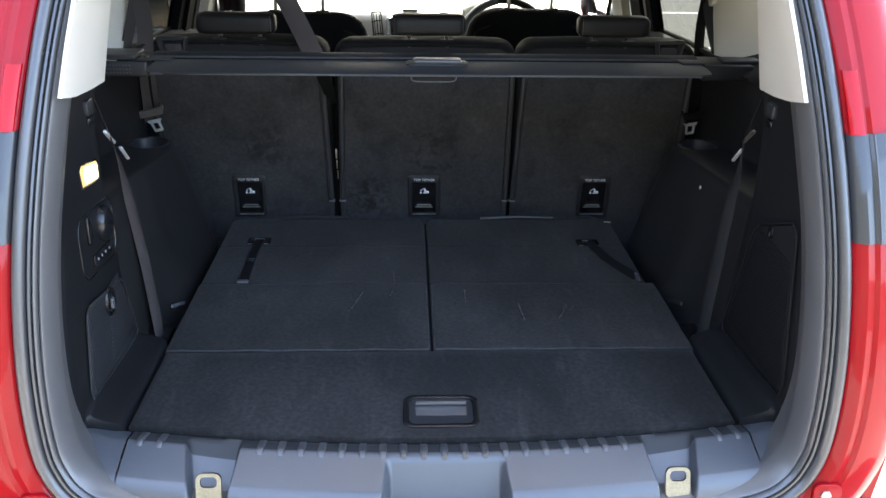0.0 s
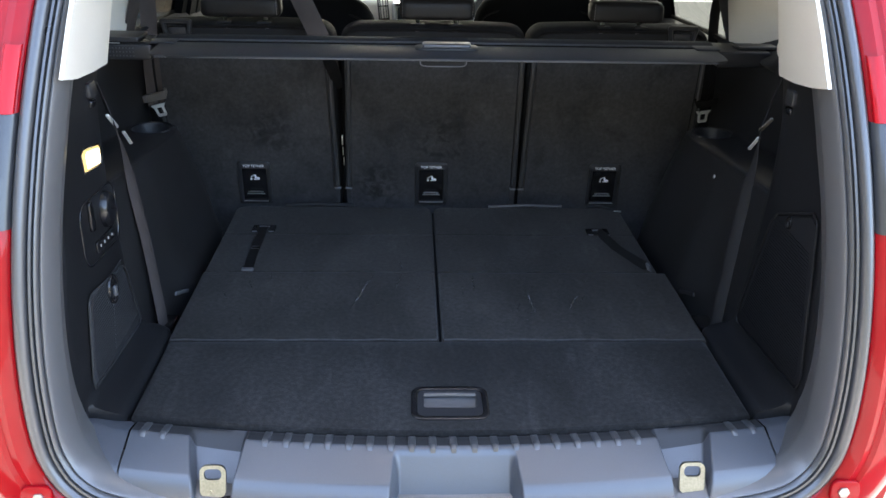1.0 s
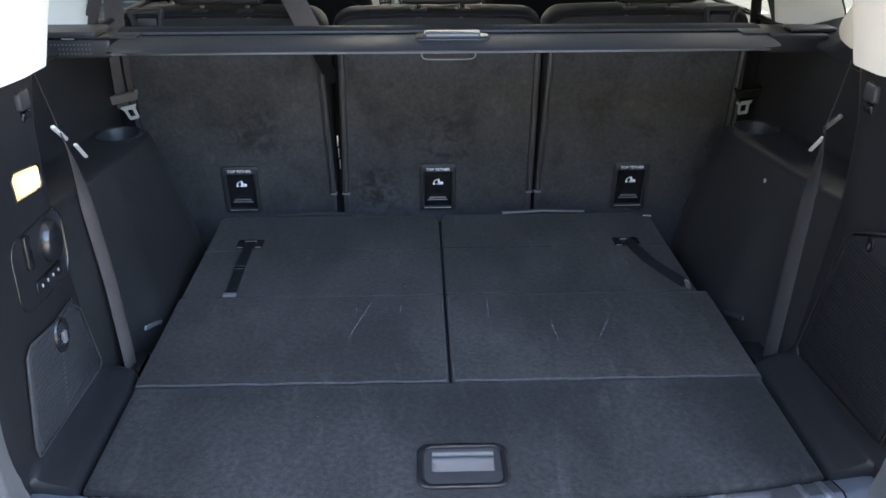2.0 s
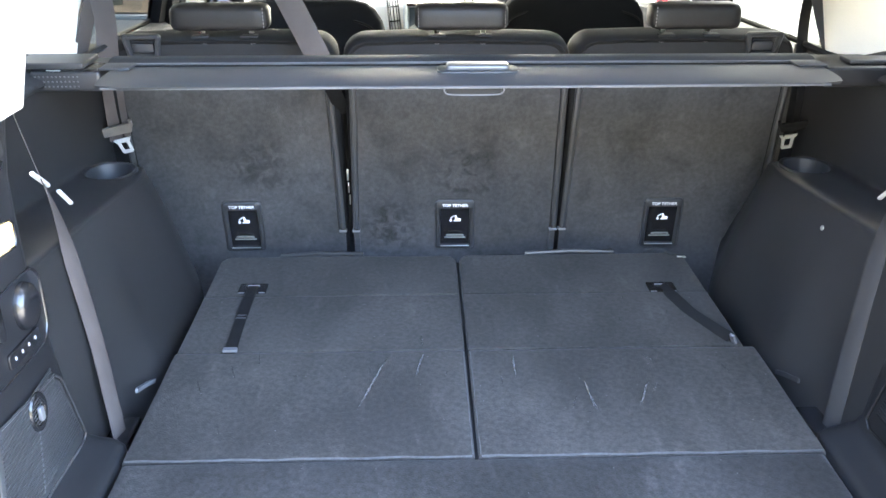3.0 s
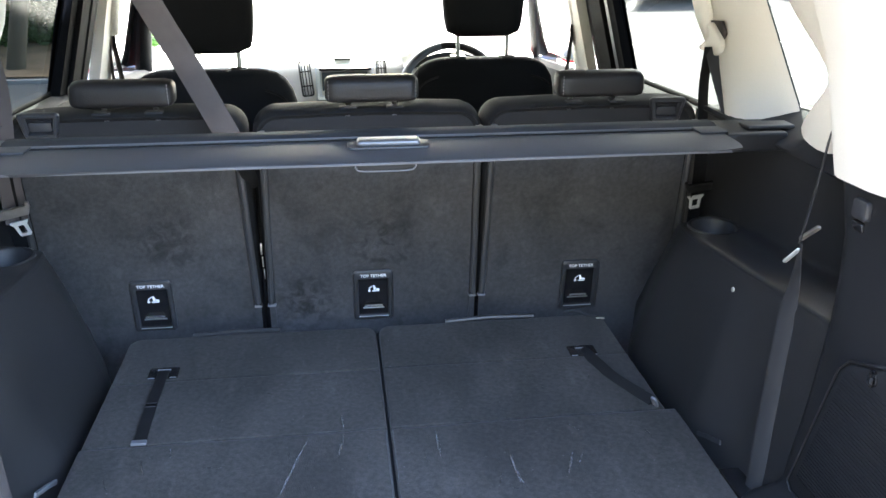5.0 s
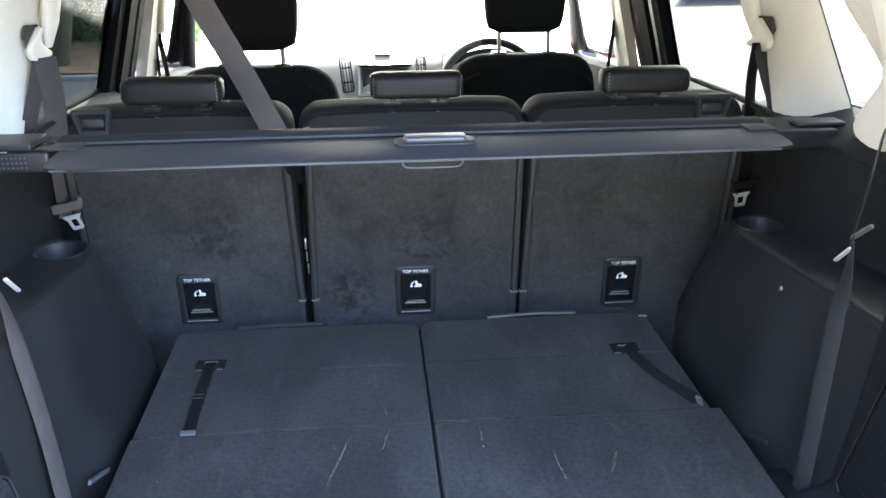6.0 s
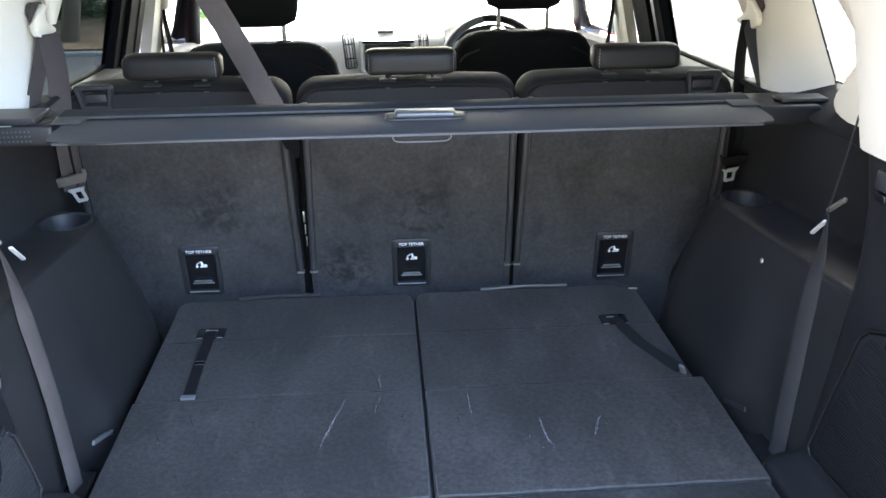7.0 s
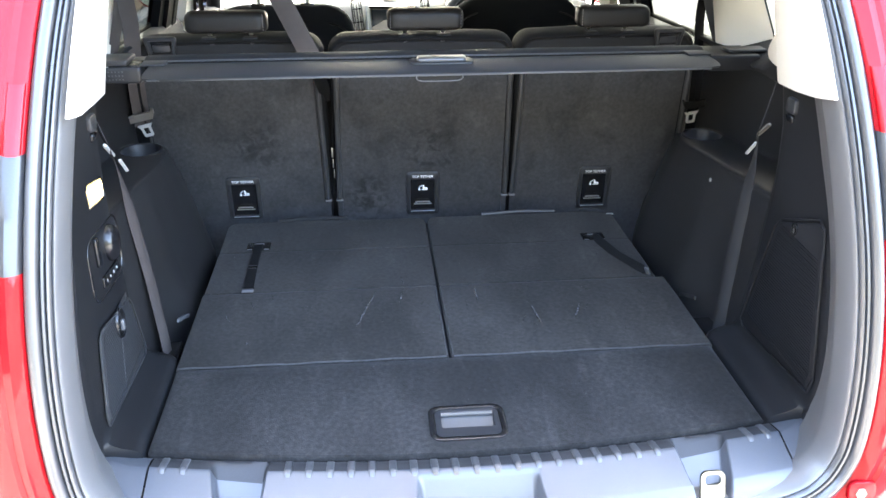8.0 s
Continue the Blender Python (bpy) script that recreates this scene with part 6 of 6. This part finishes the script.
# ---- seat belts ----
for s in (-1, 1):
    tb = thing("third_row_belt", (s * 0.57, 0.52, 0.68), "dark webbing seat belt clipped to the boot side", "seat belt", "seat belts")
    top = [(s * 0.672, 0.572, 1.215), (s * 0.650, 0.545, 1.17), (s * 0.602, 0.492, 1.075)]
    # Left belt in the lit brown tone, right belt in darker grey.
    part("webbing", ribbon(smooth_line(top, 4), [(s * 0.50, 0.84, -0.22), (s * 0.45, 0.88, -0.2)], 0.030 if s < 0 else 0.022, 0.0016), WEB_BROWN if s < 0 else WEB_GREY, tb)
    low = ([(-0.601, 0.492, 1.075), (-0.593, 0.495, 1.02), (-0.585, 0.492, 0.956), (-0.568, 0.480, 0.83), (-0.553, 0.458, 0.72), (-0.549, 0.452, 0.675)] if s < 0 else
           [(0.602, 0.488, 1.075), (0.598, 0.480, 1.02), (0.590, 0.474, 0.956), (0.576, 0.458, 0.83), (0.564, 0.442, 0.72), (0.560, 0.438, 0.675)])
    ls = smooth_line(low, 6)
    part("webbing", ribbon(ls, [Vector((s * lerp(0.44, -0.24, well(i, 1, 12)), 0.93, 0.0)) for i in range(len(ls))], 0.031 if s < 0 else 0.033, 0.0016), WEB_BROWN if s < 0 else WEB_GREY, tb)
    cy, cz = (0.490, 1.087) if s < 0 else (0.474, 1.092)
    part("clip", slab(round_rect(0.054, 0.007, 0.003), plane_at((s * 0.604, cy, cz), (0, 1, -0.82), (-s, 0, 0.3)), 0.006, 0.002), BUCKLE if s > 0 else TONGUE, tb, "grey belt clip")
    ty, tz = (0.545, 1.038) if s < 0 else (0.503, 1.047)
    part("tongue", slab(round_rect(0.048, 0.0065, 0.002), plane_at((s * 0.600, ty, tz), (0, 1, -1.0), (-s, 0, 0.3)), 0.004, 0.001), TONGUE, tb, "bright metal belt tongue")
    part("floor_slot", box(min(s * 0.53, s * 0.572), max(s * 0.53, s * 0.572), 0.42, 0.50, 0.660, 0.676, 0.004), GLOSS, tb)

    ob_ = thing("outer_rear_belt", (s * 0.69, 1.04, 0.95), "black rear seat belt hanging behind the shelf with a metal tongue", "seat belt", "seat belts")
    # Outer belts likewise: light on the left one is in its colour.
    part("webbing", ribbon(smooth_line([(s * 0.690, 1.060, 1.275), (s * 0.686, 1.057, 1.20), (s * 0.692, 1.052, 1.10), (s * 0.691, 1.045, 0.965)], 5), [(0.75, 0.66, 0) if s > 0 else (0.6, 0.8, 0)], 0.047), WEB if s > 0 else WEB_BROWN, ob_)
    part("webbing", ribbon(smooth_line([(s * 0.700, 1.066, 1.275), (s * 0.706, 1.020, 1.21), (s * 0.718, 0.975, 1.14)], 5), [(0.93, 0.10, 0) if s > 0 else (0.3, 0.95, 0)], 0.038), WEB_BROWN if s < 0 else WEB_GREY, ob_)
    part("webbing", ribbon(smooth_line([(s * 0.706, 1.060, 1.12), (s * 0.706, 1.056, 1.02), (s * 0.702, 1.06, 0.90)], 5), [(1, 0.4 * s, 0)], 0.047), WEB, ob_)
    tip = 0.22 if s < 0 else -0.14
    bm5 = plane_at((s * 0.690, 1.030, 0.988), (1, 0, -tip * s), (tip * s, -0.35, 1))
    wide = 1.22 if s < 0 else 1.05
    bk = part("buckle_body", slab([(-0.031, 0.010), (-0.033, 0.020), (-0.028, 0.022), (-0.026, 0.014), (0.026, 0.014), (0.028, 0.022), (0.033, 0.020), (0.031, 0.008), (0.024, -0.006), (-0.024, -0.006)][::-1], bm5 @ Matrix.Diagonal((wide, 1, 1, 1)), 0.008, 0.002), BUCKLE if s < 0 else WEB, ob_)
    rim = [(-0.019, 0.010), (0.019, 0.010), (0.0125, 0.000), (0.0115, -0.022), (0.009, -0.025), (-0.009, -0.025), (-0.0115, -0.022), (-0.0125, 0.000)]
    hole = [(-0.0055, 0.001), (0.0055, 0.001), (0.0065, -0.002), (0.0062, -0.016), (0.005, -0.018), (-0.005, -0.018), (-0.0062, -0.016), (-0.0065, -0.002)]
    dx = 0.002 if s < 0 else -0.007
    tong = [[bm5 @ Vector((x + dx, y - 0.028, z)) for x, y in o] for o, z in ((rim, 0.002), (rim, 0.005), (hole, 0.005), (hole, 0.002))]
    part("tongue", loft(tong, around=True, along=True), TONGUE, ob_, "bright metal belt tongue", sharp=30)

cb = thing("centre_ceiling_belt", (-0.28, 1.02, 1.15), "black webbing belt running from ceiling to middle seat", "seat belt", "seat belts")
part("webbing", ribbon(smooth_line([(-0.47, 0.985, 1.575), (-0.385, 0.998, 1.38), (-0.330, 1.005, 1.265), (-0.278, 1.012, 1.148), (-0.262, 1.014, 1.112)], 5), [(1, 0, 0.45)], 0.047), WEB_BROWN, cb)
part("webbing_end", ribbon(smooth_line([(-0.262, 1.014, 1.112), (-0.257, 1.040, 1.08), (-0.250, 1.085, 1.04), (-0.241, 1.14, 0.99)], 5), [(1, 0, 0.45)], 0.030), WEB, cb)


# ---- front cabin ----
def front_seat(name, cx, y, top, lift, label):
    t = thing(name, (cx, y, 0.42), label, "car seat", "front seats")
    rings = []
    for z in list(np.linspace(0.45, top - 0.10, 10)) + [top - q for q in (0.08, 0.06, 0.045, 0.03, 0.02, 0.012, 0.007, 0.003, 0)]:
        dz = top - z
        w = table(dz, [0, 0.004, 0.012, 0.03, 0.06, 0.12, 0.7], [0.135, 0.155, 0.178, 0.202, 0.220, 0.234, 0.24])
        d = table(dz, [0, 0.004, 0.012, 0.03, 0.06, 0.2], [0.02, 0.034, 0.046, 0.058, 0.066, 0.075])
        yy = y - 0.02 - 0.22 * (z - top) * 0.6
        rings.append([(cx + w * math.copysign(abs(math.cos(a)) ** 0.6, math.cos(a)), yy + d * math.copysign(abs(math.sin(a)) ** 0.7, math.sin(a)), z) for a in (2 * math.pi * j / 32 + 0.01 for j in range(32))])
    part("backrest", loft(rings, around=True, caps=True), SEATCLOTH, t, sharp=70)
    seam = [(cx + 0.205 * math.cos(a), y - 0.083 + 0.03 * math.sin(a) ** 2, top - 0.085 + 0.05 * math.sin(a)) for a in np.linspace(0, math.pi, 17)]
    part("backrest_seam", tube(seam, 0.003, 6), LEATHER, t)
    part("seat_cushion", box(cx - 0.25, cx + 0.25, y + 0.08, y + 0.58, 0.45, 0.60, 0.05, 4), SEATCLOTH, t)
    part("seat_base", box(cx - 0.20, cx + 0.20, y + 0.10, y + 0.50, 0.40, 0.46, 0.01), TRIM, t)
    head = []
    for k in range(17):
        v = -1 + 2 * k / 16
        e = (1 - abs(v) ** 4 * 0.55) if abs(v) < 1 else 0.35
        w = 0.126 * (1 - 0.06 * max(0, -v)) * (1 if abs(v) < 0.99 else 0.75) * (1 - 0.12 * abs(v) ** 5)
        head.append([(cx + w * math.copysign(abs(math.cos(a)) ** 0.5, math.cos(a)), y - 0.01 + 0.052 * e * math.copysign(abs(math.sin(a)) ** 0.7, math.sin(a)), top + lift + 0.115 * v) for a in (2 * math.pi * j / 28 + 0.01 for j in range(28))])
    part("head_restraint", loft(head, around=True, caps=True), SEATCLOTH, t, sharp=70)
    for u in (-0.077, 0.077):
        part("restraint_post", tube([(cx + u, y - 0.012, top - 0.03), (cx + u, y - 0.008, top + 0.10)], 0.0065, 10), ZINC, t)
        part("post_collar", box(cx + u - 0.022, cx + u + 0.022, y - 0.035, y + 0.012, top - 0.012, top + 0.006, 0.004), GLOSS, t)


front_seat("driver_seat", 0.395, 2.04, 1.116, 0.178, "black cloth driver's seat with a tall head restraint")
front_seat("passenger_seat", -0.400, 1.80, 1.132, 0.158, "black cloth passenger seat set farther back")

dash = thing("dashboard", (0, 2.9, 0.7), "pale sunlit dashboard with a central screen", "dashboard")
prof = [(2.62, 0.55), (2.66, 0.70), (2.70, 0.84), (2.735, 0.96), (2.77, 1.000), (2.84, 1.012), (3.0, 1.010), (3.3, 0.99), (3.55, 0.97)]
part("fascia", loft([[(x, y + 0.10 * (abs(x) / 0.75) ** 2, z - 0.01 * (abs(x) / 0.75)) for y, z in prof] for x in np.linspace(-0.76, 0.76, 25)]), DASH, dash)
part("screen_surround", frame_ring(0.225, 0.135, 0.012, 0.022, plane_at((-0.027, 2.728, 0.915), (1, 0, 0), (0, 0.22, 1)), 0.02, 0.01), SILVER, dash)
part("screen", slab(round_rect(0.185, 0.098, 0.004), plane_at((-0.023, 2.726, 0.911), (1, 0, 0), (0, 0.22, 1)), 0.004, 0.001), SCREEN, dash)
part("screen_hood", box(-0.125, 0.078, 2.70, 2.76, 0.968, 0.980, 0.004), GLOSS, dash)
part("sensor_slot", box(-0.066, 0.001, 2.765, 2.79, 1.000, 1.009, 0.002), TRIM, dash)
for x0, x1, z0, z1, lean in ((-0.200, -0.152, 0.868, 1.006, -0.10), (0.096, 0.138, 0.90, 1.004, -0.04)):
    v = part("air_vent", frame_ring(x1 - x0, z1 - z0, 0.010, 0.007, plane_at(((x0 + x1) / 2, 2.722, (z0 + z1) / 2), (1, 0, -lean), (0, 0.22, 1)), 0.014, 0.004), GLOSS, dash)
    vm = plane_at(((x0 + x1) / 2, 2.718, (z0 + z1) / 2), (1, 0, -lean), (0, 0.22, 1))
    for k in (-1, 0, 1):
        part("vent_slat", slab(round_rect(0.004, (z1 - z0) * 0.88, 0.001), vm @ Matrix.Translation((k * (x1 - x0) * 0.25, 0, 0)), 0.008, 0.001), GLOSS, v)
    for k in (-1, 1):
        part("vent_slat", slab(round_rect((x1 - x0) * 0.85, 0.005, 0.001), vm @ Matrix.Translation((0, k * (z1 - z0) * 0.2, 0.002)), 0.008, 0.001), GLOSS, v)
bin_ = [[(0.20 + 0.36 * k / 12, y, z + 0.055 * math.sin(math.pi * k / 12)) for y, z in ((2.70, 0.95), (2.66, 0.985), (2.72, 1.01), (2.90, 1.005))] for k in range(13)]
part("instrument_hood", loft(bin_), GLOSS, dash)

sw = thing("steering_wheel", (0.40, 2.58, 0.9), "black leather steering wheel with a grey rim", "steering wheel")
wm = Matrix.Translation((0.368, 2.52, 0.903)) @ Matrix.Rotation(radians(66), 4, "X")
ringp = [wm @ Vector((0.188 * math.cos(a), 0.188 * math.sin(a), 0)) for a in (2 * math.pi * j / 48 for j in range(49))]
part("rim", tube(ringp, 0.0155, 10, caps=False), LEATHER, sw)
part("rim_inlay", tube([wm @ Vector((0.186 * math.cos(a), 0.186 * math.sin(a), 0.004)) for a in np.linspace(radians(100), radians(185), 16)], 0.0165, 10), GRIP, sw)
part("hub", slab([(0.075 * math.cos(a), 0.065 * math.sin(a)) for a in (2 * math.pi * j / 24 for j in range(24))], wm @ Matrix.Translation((0, -0.01, -0.03)), 0.04, 0.012), TRIM, sw)
for a in (0, 180, 270):
    d = Vector((math.cos(radians(a)), math.sin(radians(a)), 0))
    part("spoke", tube([wm @ (d * 0.06), wm @ (d * 0.18)], 0.016, 8), TRIM, sw)
